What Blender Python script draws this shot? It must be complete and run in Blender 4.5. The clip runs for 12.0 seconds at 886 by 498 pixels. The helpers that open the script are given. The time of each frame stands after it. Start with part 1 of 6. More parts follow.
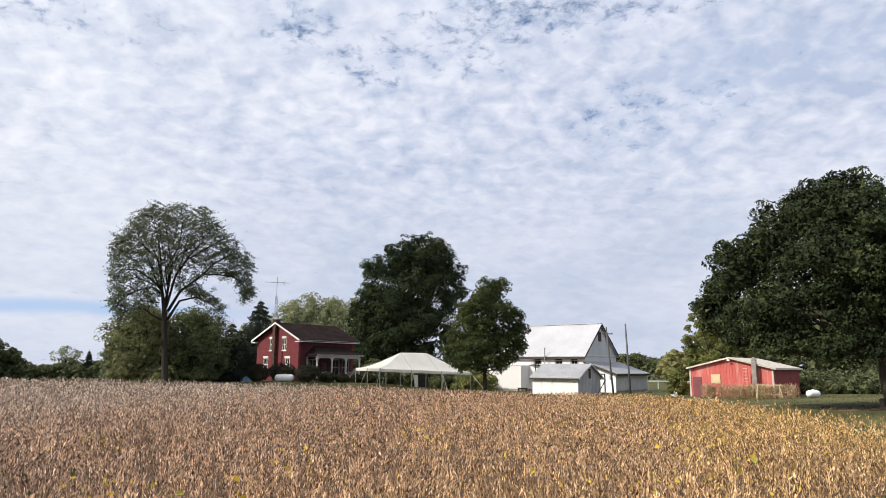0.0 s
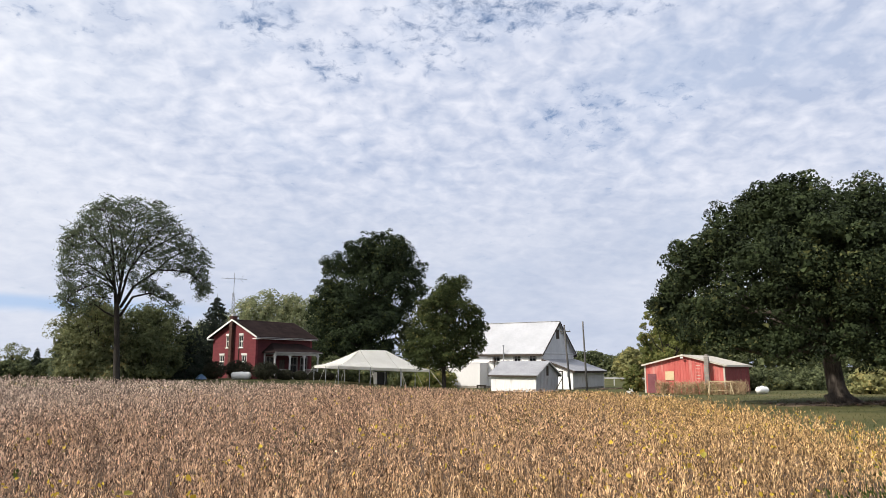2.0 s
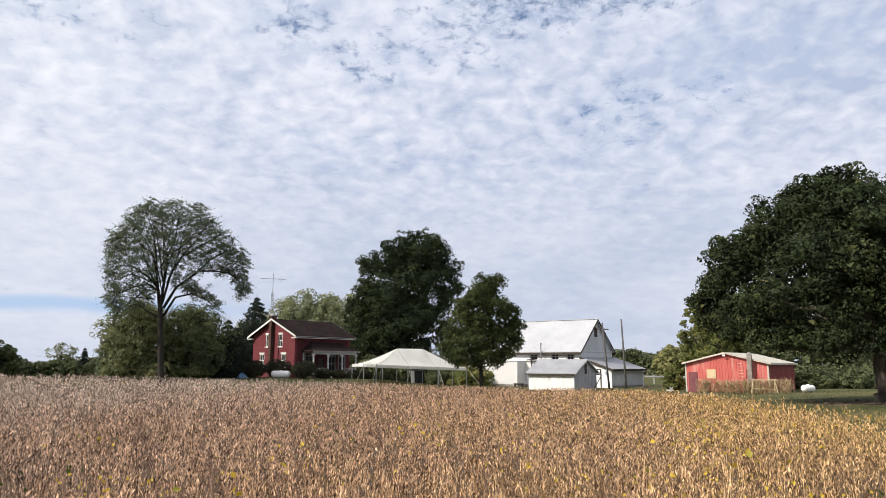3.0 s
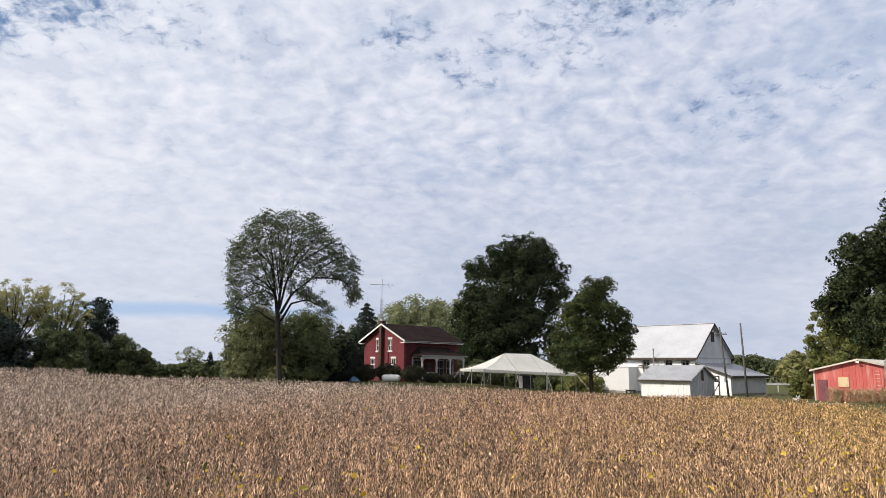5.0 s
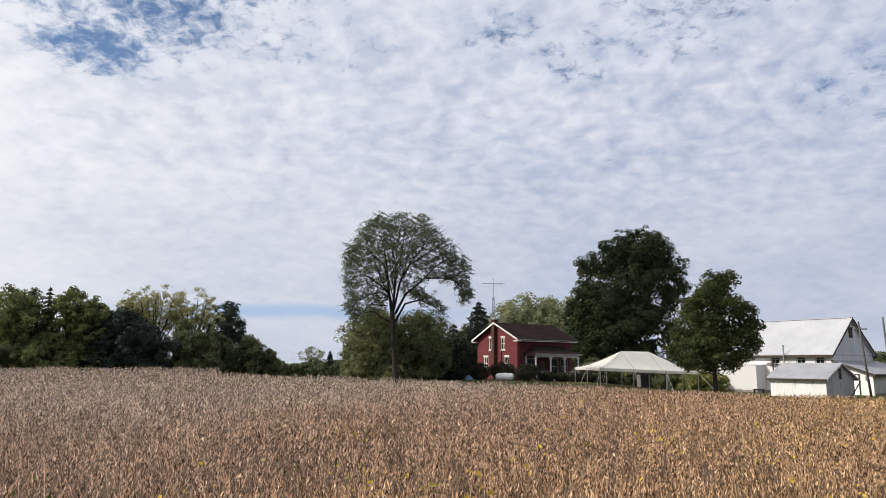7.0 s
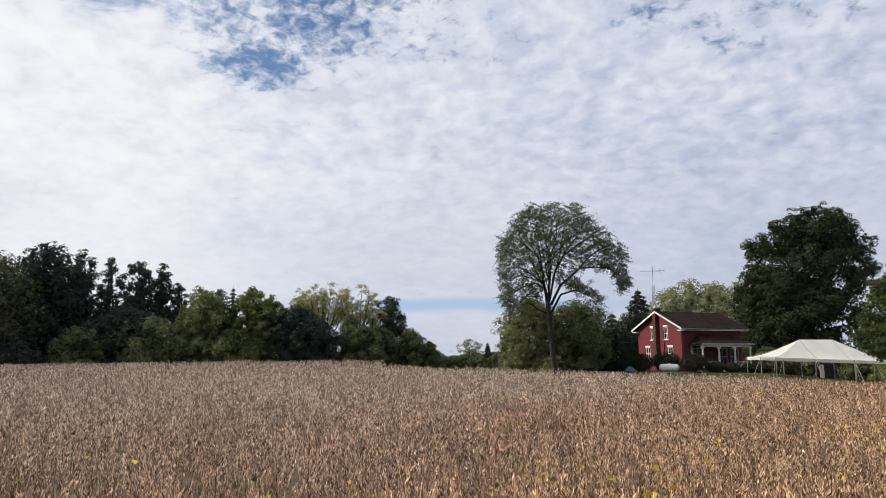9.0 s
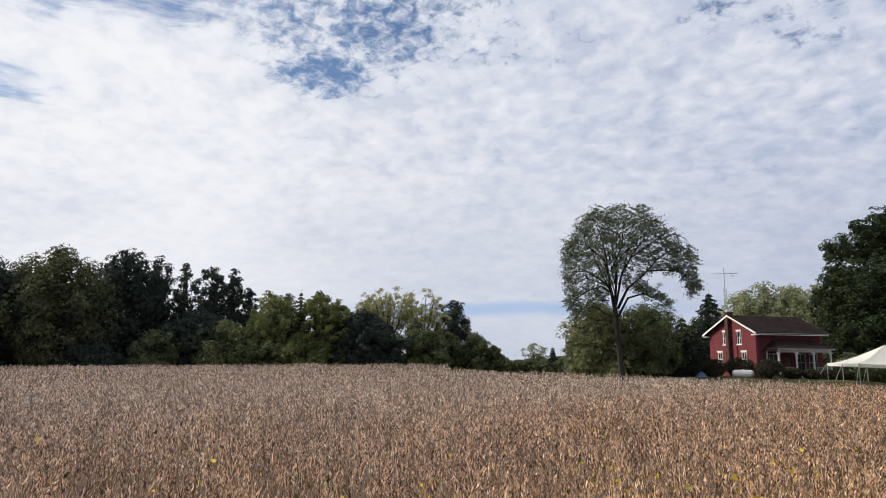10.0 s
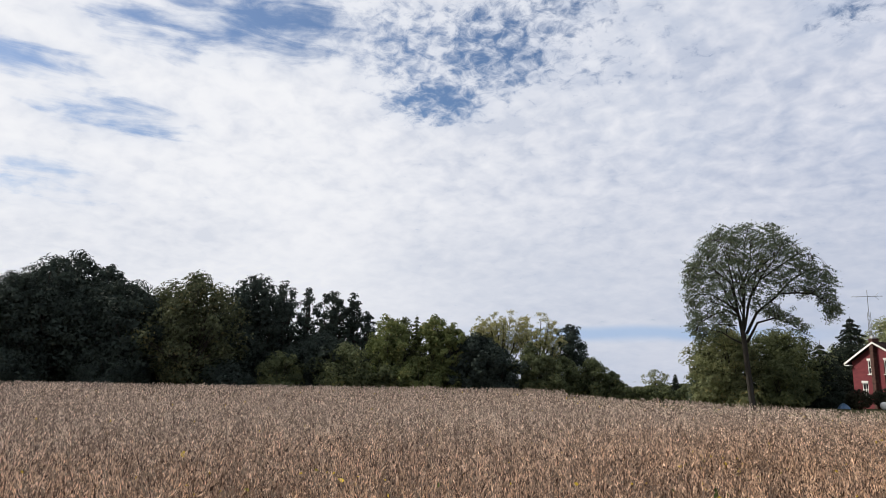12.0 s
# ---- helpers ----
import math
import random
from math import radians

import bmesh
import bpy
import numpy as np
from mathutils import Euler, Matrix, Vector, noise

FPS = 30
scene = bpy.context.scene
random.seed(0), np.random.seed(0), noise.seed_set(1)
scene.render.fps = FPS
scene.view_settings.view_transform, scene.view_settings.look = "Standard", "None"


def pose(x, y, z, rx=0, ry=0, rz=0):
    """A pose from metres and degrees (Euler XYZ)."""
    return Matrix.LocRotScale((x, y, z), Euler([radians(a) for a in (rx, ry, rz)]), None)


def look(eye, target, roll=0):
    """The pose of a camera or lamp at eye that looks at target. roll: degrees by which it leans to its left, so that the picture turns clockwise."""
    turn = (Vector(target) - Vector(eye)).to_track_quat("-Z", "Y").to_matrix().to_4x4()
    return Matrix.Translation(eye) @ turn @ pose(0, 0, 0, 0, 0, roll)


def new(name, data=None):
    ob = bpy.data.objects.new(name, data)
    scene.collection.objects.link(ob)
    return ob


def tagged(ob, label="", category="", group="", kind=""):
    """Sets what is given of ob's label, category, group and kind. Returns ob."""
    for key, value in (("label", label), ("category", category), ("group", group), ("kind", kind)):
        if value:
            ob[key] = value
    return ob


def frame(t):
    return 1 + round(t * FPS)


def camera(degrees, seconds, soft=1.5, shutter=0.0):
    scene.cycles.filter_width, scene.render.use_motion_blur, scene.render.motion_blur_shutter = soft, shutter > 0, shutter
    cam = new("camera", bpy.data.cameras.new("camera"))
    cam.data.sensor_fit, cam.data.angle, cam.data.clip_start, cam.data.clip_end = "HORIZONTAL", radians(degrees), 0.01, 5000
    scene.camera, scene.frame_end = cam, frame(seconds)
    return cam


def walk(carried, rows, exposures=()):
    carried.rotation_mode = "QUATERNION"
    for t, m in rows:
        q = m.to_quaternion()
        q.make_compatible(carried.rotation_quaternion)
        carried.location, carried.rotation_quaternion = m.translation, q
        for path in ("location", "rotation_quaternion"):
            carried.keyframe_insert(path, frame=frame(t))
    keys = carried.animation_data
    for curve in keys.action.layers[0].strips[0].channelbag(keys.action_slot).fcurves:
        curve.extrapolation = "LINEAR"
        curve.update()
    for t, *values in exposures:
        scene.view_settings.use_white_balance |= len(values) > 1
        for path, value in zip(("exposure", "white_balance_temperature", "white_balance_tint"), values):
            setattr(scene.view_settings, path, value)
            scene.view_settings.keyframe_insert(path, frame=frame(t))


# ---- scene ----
# ---------------- camera: a phone held at arm's length, turned about the body ----------------
cam = camera(64.69, 12.0, soft=0.88)
EYE, ARM = 1.65, 0.5
PATH = [
    (0.0, -0.00, 9.60, -0.30),
    (0.5, -1.41, 9.61, -0.43),
    (1.0, -2.75, 9.61, -0.43),
    (1.5, -3.49, 9.54, -0.36),
    (2.0, -3.28, 9.40, -0.26),
    (2.5, -2.14, 9.29, -0.13),
    (3.0, -0.32, 9.27, -0.14),
    (5.0, 8.38, 9.60, -0.55),
    (5.5, 10.39, 9.63, -0.69),
    (6.0, 12.61, 9.66, -0.71),
    (6.5, 14.89, 9.59, -0.62),
    (7.0, 17.45, 9.42, -0.38),
    (9.0, 30.00, 8.72, 0.09),
    (9.5, 32.70, 8.85, -0.08),
    (10.0, 35.24, 9.03, -0.25),
    (10.5, 37.98, 9.25, -0.47),
    (11.0, 40.44, 9.57, -0.80),
    (11.5, 42.77, 10.10, -1.07),
    (12.0, 44.65, 10.84, -1.27),
]


def held(yaw, pitch, roll):
    a = radians(yaw)
    return pose(-ARM * math.sin(a), ARM * math.cos(a) - ARM, EYE, 90 + pitch, 0, yaw) @ pose(0, 0, 0, 0, 0, -roll)


walk(cam, [(t, held(yaw, pitch, roll)) for t, yaw, pitch, roll in PATH], [(0.0, 0.04), (3.0, 0.02), (7.0, -0.16), (9.5, -0.17), (12.0, -0.20)])

# ---------------- sky and sun ----------------
SUN_AZ, SUN_EL = -112.0, 38.0
world = bpy.data.worlds.new("sky")
scene.world = world
world.use_nodes = True


class Nodes:
    """Short hand for node trees."""

    def __init__(self, tree):
        self.tree = tree
        tree.nodes.clear()

    def add(self, kind, **settings):
        node = self.tree.nodes.new(kind)
        for key, value in settings.items():
            if key in node.inputs.keys():
                self.put(node.inputs[key], value)
            elif key.startswith("i") and key[1:].isdigit():
                self.put(node.inputs[int(key[1:])], value)
            elif key == "operation":
                node.operation = value
            elif key == "use_clamp":
                node.use_clamp = value
            elif key == "data_type":
                node.data_type = value
            elif key == "attribute_name":
                node.attribute_name = value
        return node

    def put(self, socket, value):
        if hasattr(value, "is_output"):
            self.tree.links.new(value, socket)
        else:
            socket.default_value = value

    def math(self, op, a, b=0.0, c=0.0, clamp=False):
        return self.add("ShaderNodeMath", operation=op, use_clamp=clamp, i0=a, i1=b, i2=c).outputs[0]

    def step(self, x, lo, hi, smooth=True):
        n = self.add("ShaderNodeMapRange", i0=x, i1=lo, i2=hi)
        n.interpolation_type = "SMOOTHSTEP" if smooth else "LINEAR"
        return n.outputs[0]

    def noise(self, vec, scale, detail=4.0, rough=0.55, distort=0.0):
        n = self.add("ShaderNodeTexNoise", Scale=scale, Detail=detail, Roughness=rough, Distortion=distort)
        self.tree.links.new(vec, n.inputs["Vector"])
        return n.outputs["Fac"]

    def mix(self, fac, a, b):
        n = self.add("ShaderNodeMix", data_type="RGBA")
        self.put(n.inputs[0], fac)
        self.put(n.inputs[6], a)
        self.put(n.inputs[7], b)
        return n.outputs[2]


def make_sky():
    n = Nodes(world.node_tree)
    out = n.add("ShaderNodeOutputWorld")
    way = n.add("ShaderNodeTexCoord").outputs["Generated"]
    xyz = n.add("ShaderNodeSeparateXYZ", i0=way)
    x, y, z = xyz.outputs
    up = n.math("MAXIMUM", z, 0.0)
    high = n.math("ADD", up, 0.31)
    px, py = n.math("DIVIDE", x, high), n.math("DIVIDE", y, high)
    plane = n.add("ShaderNodeCombineXYZ", i0=px, i1=py).outputs[0]
    # small puffs in streets that lie across the wind
    turned = n.add("ShaderNodeMapping", Rotation=(0, 0, radians(-24)), Scale=(1.15, 1.0, 1))
    n.put(turned.inputs[0], plane)
    cells = n.noise(turned.outputs[0], 6.6, 4.0, 0.55, 0.25)
    puffs = n.noise(plane, 19.0, 3.0, 0.52, 0.3)
    wisps = n.noise(plane, 34.0, 5.0, 0.65, 0.4)
    broad = n.noise(plane, 1.4, 3.0, 0.5, 0.4)
    az = n.math("ARCTAN2", x, y)
    # combed streaks of ice cloud on the side of the sun
    comb = n.add("ShaderNodeMapping", Rotation=(0, 0, radians(-9)), Scale=(9.0, 52.0, 1))
    n.put(comb.inputs[0], n.add("ShaderNodeCombineXYZ", i0=az, i1=z).outputs[0])
    streaks = n.noise(comb.outputs[0], 1.0, 5.0, 0.6, 0.5)
    combed = n.step(az, -0.80, -1.05)
    fine = n.math("ADD", n.math("MULTIPLY", cells, 0.36), n.math("MULTIPLY", puffs, 0.64))

    # where the sheet is thinnest it tears open
    def gap(a, e, ra, re, depth=1.0):
        dx = n.math("MULTIPLY", n.math("SUBTRACT", az, radians(a)), 0.9 / radians(ra))
        dy = n.math("DIVIDE", n.math("SUBTRACT", z, math.sin(radians(e))), radians(re) * 0.9)
        d = n.math("SQRT", n.math("ADD", n.math("MULTIPLY", dx, dx), n.math("MULTIPLY", dy, dy)))
        return n.math("MULTIPLY", n.step(d, 1.9, 0.25), depth)

    holes = n.math("MULTIPLY", n.step(n.noise(plane, 3.2, 3.0, 0.55, 0.5), 0.50, 0.72), n.math("MULTIPLY", n.step(z, 0.26, 0.46), 0.22))
    for place in GAPS:
        holes = n.math("MAXIMUM", holes, gap(*place))
    level = n.math("SUBTRACT", z, n.math("ADD", 0.069, n.math("MULTIPLY", n.math("SUBTRACT", broad, 0.5), 0.03)))
    slit = n.math("MULTIPLY", n.step(n.math("ABSOLUTE", level), 0.016, 0.002), n.step(n.math("ABSOLUTE", n.math("ADD", az, 0.50)), 0.30, 0.10))
    calm = n.step(z, 0.02, 0.42)
    puffy = n.math("MULTIPLY", n.math("SUBTRACT", fine, 0.5), n.math("ADD", 0.24, n.math("MULTIPLY", calm, 0.95)))
    thick = n.step(n.math("ADD", n.math("ADD", 0.5, puffy), n.math("MULTIPLY", n.math("SUBTRACT", broad, 0.5), 0.6)), 0.33, 0.66, False)
    torn = n.math("ADD", n.math("MULTIPLY", n.math("ADD", n.math("MULTIPLY", wisps, 1.25), -0.125), n.math("SUBTRACT", 1.0, combed)), n.math("MULTIPLY", streaks, combed))
    dense = n.math("ADD", n.math("ADD", n.math("MULTIPLY", cells, 0.14), n.math("MULTIPLY", puffs, 0.22)), n.math("MULTIPLY", torn, 0.64))
    cover = n.step(n.math("SUBTRACT", dense, n.math("MULTIPLY", holes, 0.345)), 0.10, 0.40)
    # cloud is brightest round the sun and greyer away from it and low down
    sun = Vector((math.sin(radians(SUN_AZ)) * math.cos(radians(SUN_EL)), math.cos(radians(SUN_AZ)) * math.cos(radians(SUN_EL)), math.sin(radians(SUN_EL))))
    dot = n.add("ShaderNodeVectorMath", operation="DOT_PRODUCT", i0=way, i1=sun).outputs["Value"]
    near = n.step(dot, -0.06, 0.72)
    shade = n.mix(thick, (0.53, 0.61, 0.80, 1), (0.92, 0.945, 1.055, 1))
    veil = n.step(n.noise(plane, 2.6, 3.0, 0.55, 0.6), 0.46, 0.72)
    shade = n.mix(n.math("MULTIPLY", veil, n.math("SUBTRACT", 0.46, n.math("MULTIPLY", thick, 0.34))), shade, (0.58, 0.68, 0.88, 1))
    shade = n.mix(n.math("MULTIPLY", n.step(z, 0.30, 0.14), 0.30), shade, (0.55, 0.62, 0.76, 1))
    shade = n.mix(n.math("MULTIPLY", near, n.math("ADD", 0.6, n.math("MULTIPLY", thick, 0.4))), shade, (1.14, 1.15, 1.19, 1))
    shade = n.mix(n.math("MULTIPLY", holes, 0.32), shade, (0.52, 0.64, 0.88, 1))
    shade = n.mix(n.math("MULTIPLY", slit, 0.8), shade, (0.46, 0.64, 0.93, 1))
    clear = n.add("ShaderNodeTexSky")
    clear.sky_type, clear.sun_disc = "NISHITA", False
    clear.ozone_density = 5.0
    clear.sun_elevation, clear.sun_rotation = radians(SUN_EL), radians(SUN_AZ % 360)
    blue = n.add("ShaderNodeBackground", Color=clear.outputs[0], Strength=0.115)
    white = n.add("ShaderNodeBackground", Color=shade, Strength=SKY)
    both = n.add("ShaderNodeMixShader", Fac=cover)
    n.put(both.inputs[1], blue.outputs[0])
    n.put(both.inputs[2], white.outputs[0])
    n.put(out.inputs[0], both.outputs[0])


SKY = 0.905
GAPS = [
    (-60.0, 28.0, 6.8, 2.8, 1),
    (-67.9, 25.6, 5.9, 1.8, 0.7),
    (-40.8, 26.9, 5.0, 3.2, 0.88),
    (-45.6, 22.7, 3.8, 1.7, 1),
    (-44.0, 25.0, 5.0, 3.2, 0.62),
    (-49.2, 26.9, 4.1, 3.5, 0.7),
    (-77.1, 21.8, 3.6, 1.1, 0.95),
    (-71.3, 19.0, 4.1, 1.6, 0.8),
    (-75.9, 13.5, 4.1, 1.8, 0.5),
    (-33.9, 26.0, 5.0, 2.6, 0.45),
    (-36.8, 29.5, 6.0, 2.6, 0.66),
    (1.7, 27.1, 5.0, 3.5, 0.46),
    (8.1, 28.2, 7.7, 2.0, 0.56),
    (18.0, 27.7, 5.0, 1.1, 0.56),
    (-6.2, 24.2, 2.7, 2.0, 0.48),
    (15.4, 19.6, 4.1, 2.5, 0.38),
    (22.2, 20.4, 2.3, 1.5, 0.42),
    (-12.7, 26.5, 2.7, 1.5, 0.55),
]
make_sky()
sun = new("sun", bpy.data.lights.new("sun", "SUN"))
sun.data.energy, sun.data.angle, sun.data.color = 5.0, radians(1.5), (1.0, 0.93, 0.82)
sun.matrix_world = look((80 * math.sin(radians(SUN_AZ)), 80 * math.cos(radians(SUN_AZ)), 80 * math.tan(radians(SUN_EL))), (0, 0, 0))


# ---------------- materials ----------------
def surface(name, a, b, scale=3.0, rough=0.8, metal=0.0, bump=0.2, fine=25.0, vary=0.15, stain=None, stain_at=(0.55, 0.7), stretch=(1, 1, 1), island=False, through_light=0.0, stain_scale=0.6, gloss=0.3):
    """Two colours mixed by a broad and a fine noise, a stain with a shape of its own, variation between pieces, and fine relief."""
    m = bpy.data.materials.new(name)
    m.use_nodes = True
    n = Nodes(m.node_tree)
    out = n.add("ShaderNodeOutputMaterial")
    where = n.add("ShaderNodeTexCoord").outputs["Object"]
    where = n.add("ShaderNodeMapping", i0=where, Scale=stretch).outputs[0]
    broad, grain = n.noise(where, scale, 4.0), n.noise(where, fine, 3.0, 0.6)
    both = n.math("ADD", n.math("MULTIPLY", broad, 0.6), n.math("MULTIPLY", grain, 0.4))
    colour = n.mix(n.step(both, 0.35, 0.65), (*a, 1), (*b, 1))
    if stain:
        colour = n.mix(n.step(n.noise(where, stain_scale, 5.0, 0.65), *stain_at), colour, (*stain, 1))
    chance = n.add("ShaderNodeNewGeometry").outputs["Random Per Island"] if island else n.add("ShaderNodeObjectInfo").outputs["Random"]
    light = n.math("ADD", 1.0 - vary, n.math("MULTIPLY", chance, 2 * vary))
    colour = n.add("ShaderNodeHueSaturation", Value=light, Color=colour).outputs[0]
    relief = n.add("ShaderNodeBump", Strength=bump, Distance=0.02, Height=both)
    body = n.add("ShaderNodeBsdfPrincipled", Roughness=rough, Metallic=metal)
    n.put(body.inputs["Base Color"], colour)
    n.put(body.inputs["Normal"], relief.outputs[0])
    body.inputs["Specular IOR Level"].default_value = gloss
    if through_light:
        glow = n.add("ShaderNodeBsdfTranslucent")
        n.put(glow.inputs[0], colour)
        mixed = n.add("ShaderNodeMixShader", Fac=through_light)
        n.put(mixed.inputs[1], body.outputs[0])
        n.put(mixed.inputs[2], glow.outputs[0])
        n.put(out.inputs[0], mixed.outputs[0])
    else:
        n.put(out.inputs[0], body.outputs[0])
    return m


def leafy(name, low, high, odd=None, odd_share=0.0, through_light=0.3):
    """Leaves: every leaf its own shade between low and high, a share of them turned to odd."""
    m = bpy.data.materials.new(name)
    m.use_nodes = True
    n = Nodes(m.node_tree)
    out = n.add("ShaderNodeOutputMaterial")
    chance = n.add("ShaderNodeNewGeometry").outputs["Random Per Island"]
    where = n.add("ShaderNodeTexCoord").outputs["Object"]
    patch = n.noise(where, 0.75, 3.0)
    t = n.math("ADD", n.math("MULTIPLY", chance, 0.42), n.math("MULTIPLY", n.step(patch, 0.3, 0.7), 0.58))
    colour = n.mix(t, (*low, 1), (*high, 1))
    if odd:
        pick = n.math("ADD", n.math("FRACT", n.math("MULTIPLY", chance, 37.0)), n.math("MULTIPLY", n.math("SUBTRACT", n.noise(where, 0.25, 2.0), 0.5), 0.9))
        colour = n.mix(n.step(pick, 1.0 - odd_share, 1.02 - odd_share), colour, (*odd, 1))
    body = n.add("ShaderNodeBsdfPrincipled", Roughness=0.75)
    n.put(body.inputs["Base Color"], colour)
    body.inputs["Specular IOR Level"].default_value = 0.12
    glow = n.add("ShaderNodeBsdfTranslucent")
    n.put(glow.inputs[0], colour)
    mixed = n.add("ShaderNodeMixShader", Fac=through_light)
    n.put(mixed.inputs[1], body.outputs[0])
    n.put(mixed.inputs[2], glow.outputs[0])
    n.put(out.inputs[0], mixed.outputs[0])
    return m


def glass_dark(name):
    m = bpy.data.materials.new(name)
    m.use_nodes = True
    n = Nodes(m.node_tree)
    out = n.add("ShaderNodeOutputMaterial")
    body = n.add("ShaderNodeBsdfPrincipled", Roughness=0.2)
    n.put(body.inputs["Base Color"], (0.012, 0.013, 0.015, 1))
    body.inputs["Specular IOR Level"].default_value = 0.15
    n.put(out.inputs[0], body.outputs[0])
    return m


def field_material(name):
    """Ripe soybeans: mauve brown, tan and straw, turning golden and yellow towards the late, weedy side of the field;
    paler at the left, where brighter sunlight is put into the colour.
    """
    m = bpy.data.materials.new(name)
    m.use_nodes = True
    n = Nodes(m.node_tree)
    out = n.add("ShaderNodeOutputMaterial")
    geo = n.add("ShaderNodeNewGeometry")
    chance = geo.outputs["Random Per Island"]
    where = geo.outputs["Position"]
    xyz = n.add("ShaderNodeSeparateXYZ", i0=where)
    patch = n.noise(where, 0.22, 4.0, 0.6)
    lane = n.math("ADD", n.math("ADD", -0.10, n.math("MULTIPLY", xyz.outputs[0], 0.10)), n.math("MULTIPLY", n.math("SUBTRACT", patch, 0.5), 2.2))
    gold = n.step(n.math("SUBTRACT", lane, n.math("MULTIPLY", xyz.outputs[1], 0.018)), -0.85, 0.95)
    stalk = n.add("ShaderNodeMapping", i0=where, Scale=(1.0, 1.0, 0.35)).outputs[0]
    plant = n.step(n.math("ADD", n.math("MULTIPLY", n.noise(stalk, 9.0, 2.0, 0.6), 0.5), n.math("MULTIPLY", n.noise(stalk, 2.6, 2.0, 0.6), 0.5)), 0.38, 0.60)
    # Wide dark-to-bright pod tones carry sun glints and shaded gaps in the colour.
    deep = n.math("MULTIPLY", n.math("POWER", n.step(chance, 0.04, 0.92), 1.1), n.math("ADD", 0.22, n.math("MULTIPLY", plant, 1.0)))
    brown = n.mix(deep, (0.042, 0.021, 0.014, 1), (0.96, 0.64, 0.43, 1))
    # Paler tone at the left stands in for brighter sunlight there.
    pale = n.mix(deep, (0.095, 0.064, 0.053, 1), (1.0, 0.81, 0.65, 1))
    brown = n.mix(n.step(n.math("ADD", xyz.outputs[0], n.math("MULTIPLY", patch, 8.0)), 4.0, -13.0), brown, pale)
    straw = n.mix(deep, (0.130, 0.076, 0.032, 1), (0.98, 0.65, 0.28, 1))
    colour = n.mix(gold, brown, straw)
    other = n.math("FRACT", n.math("MULTIPLY", chance, 53.0))
    late = n.math("ADD", other, n.math("MULTIPLY", n.math("SUBTRACT", gold, 1.0), 0.12))
    colour = n.mix(n.step(late, 0.968, 0.978), colour, (0.60, 0.42, 0.08, 1))
    body = n.add("ShaderNodeBsdfPrincipled", Roughness=0.75)
    body.inputs["Specular IOR Level"].default_value = 0.25
    n.put(body.inputs["Base Color"], colour)
    glow = n.add("ShaderNodeBsdfTranslucent")
    n.put(glow.inputs[0], colour)
    mixed = n.add("ShaderNodeMixShader", Fac=0.12)
    n.put(mixed.inputs[1], body.outputs[0])
    n.put(mixed.inputs[2], glow.outputs[0])
    n.put(out.inputs[0], mixed.outputs[0])
    return m


RED_BRICK = surface("red painted brick", (0.110, 0.021, 0.026), (0.150, 0.031, 0.037), 1.2, 0.85, fine=14, bump=0.5, stain=(0.10, 0.024, 0.028), stretch=(1, 1, 3))
DARK_BRICK = surface("weathered dark brick", (0.045, 0.022, 0.018), (0.09, 0.045, 0.035), 2.0, 0.9, fine=14, bump=0.5, stretch=(1, 1, 3))
# Same painted brick, its colour darkened to stand in for shade on the front.
RED_SHADED = surface("red brick darkened for shade", (0.062, 0.016, 0.019), (0.085, 0.022, 0.025), 1.2, 0.9, fine=14, bump=0.5, stretch=(1, 1, 3))
ROOF_BROWN = surface("brown asphalt shingle", (0.013, 0.009, 0.009), (0.025, 0.017, 0.016), 1.0, 1.0, gloss=0.05, fine=9, bump=0.6)
WHITE_TRIM = surface("white trim paint", (0.70, 0.69, 0.66), (0.80, 0.79, 0.76), 1.5, 0.6, bump=0.1)
# Worn paint; on the porch its grey stands in for shade.
GREY_TRIM = surface("grey-white paint, weathered and greyed for shade", (0.40, 0.40, 0.41), (0.56, 0.56, 0.56), 2.0, 0.7, bump=0.15)
# Dull colour stands in for shade round the porch and eaves.
DULLED_TRIM = surface("trim paint dulled for shade", (0.17, 0.16, 0.155), (0.26, 0.25, 0.24), 2.0, 0.7, bump=0.15)
WHITE_WALL = surface("white painted boards", (0.76, 0.75, 0.745), (0.84, 0.83, 0.825), 0.5, 0.7, fine=8, bump=0.25, stain=(0.55, 0.53, 0.50), stain_at=(0.60, 0.78), stretch=(1, 1, 0.3))
WHITE_STEEL = surface("white corrugated steel", (0.46, 0.47, 0.49), (0.60, 0.61, 0.63), 0.6, 0.45, 0.15, fine=6, bump=0.1, stain=(0.36, 0.35, 0.33), stain_at=(0.62, 0.8), stretch=(1, 1, 0.4))
STEEL_ROOF = surface("galvanised steel roofing", (0.42, 0.427, 0.45), (0.50, 0.507, 0.53), 0.4, 0.5, 0.2, fine=4, bump=0.08, stain=(0.50, 0.50, 0.48), stain_at=(0.6, 0.85))
# White boards greyed in colour to carry the shade on the shed gable.
GABLE_SHADED = surface("white boards greyed for shade", (0.32, 0.325, 0.34), (0.42, 0.425, 0.44), 0.6, 0.6, fine=6, bump=0.15, stain=(0.27, 0.26, 0.25), stain_at=(0.6, 0.8), stretch=(1, 1, 0.4))
GREY_ROOF = surface("dull galvanised roofing", (0.26, 0.262, 0.278), (0.35, 0.352, 0.37), 0.6, 0.5, 0.3, fine=5, bump=0.1, stain=(0.30, 0.29, 0.28), stain_at=(0.58, 0.78))
SHED_RED = surface("faded red steel siding", (0.46, 0.088, 0.076), (0.58, 0.16, 0.138), 0.5, 0.6, 0.0, fine=7, bump=0.15, stain=(0.58, 0.27, 0.23), stain_at=(0.50, 0.72), stretch=(3, 3, 0.25))
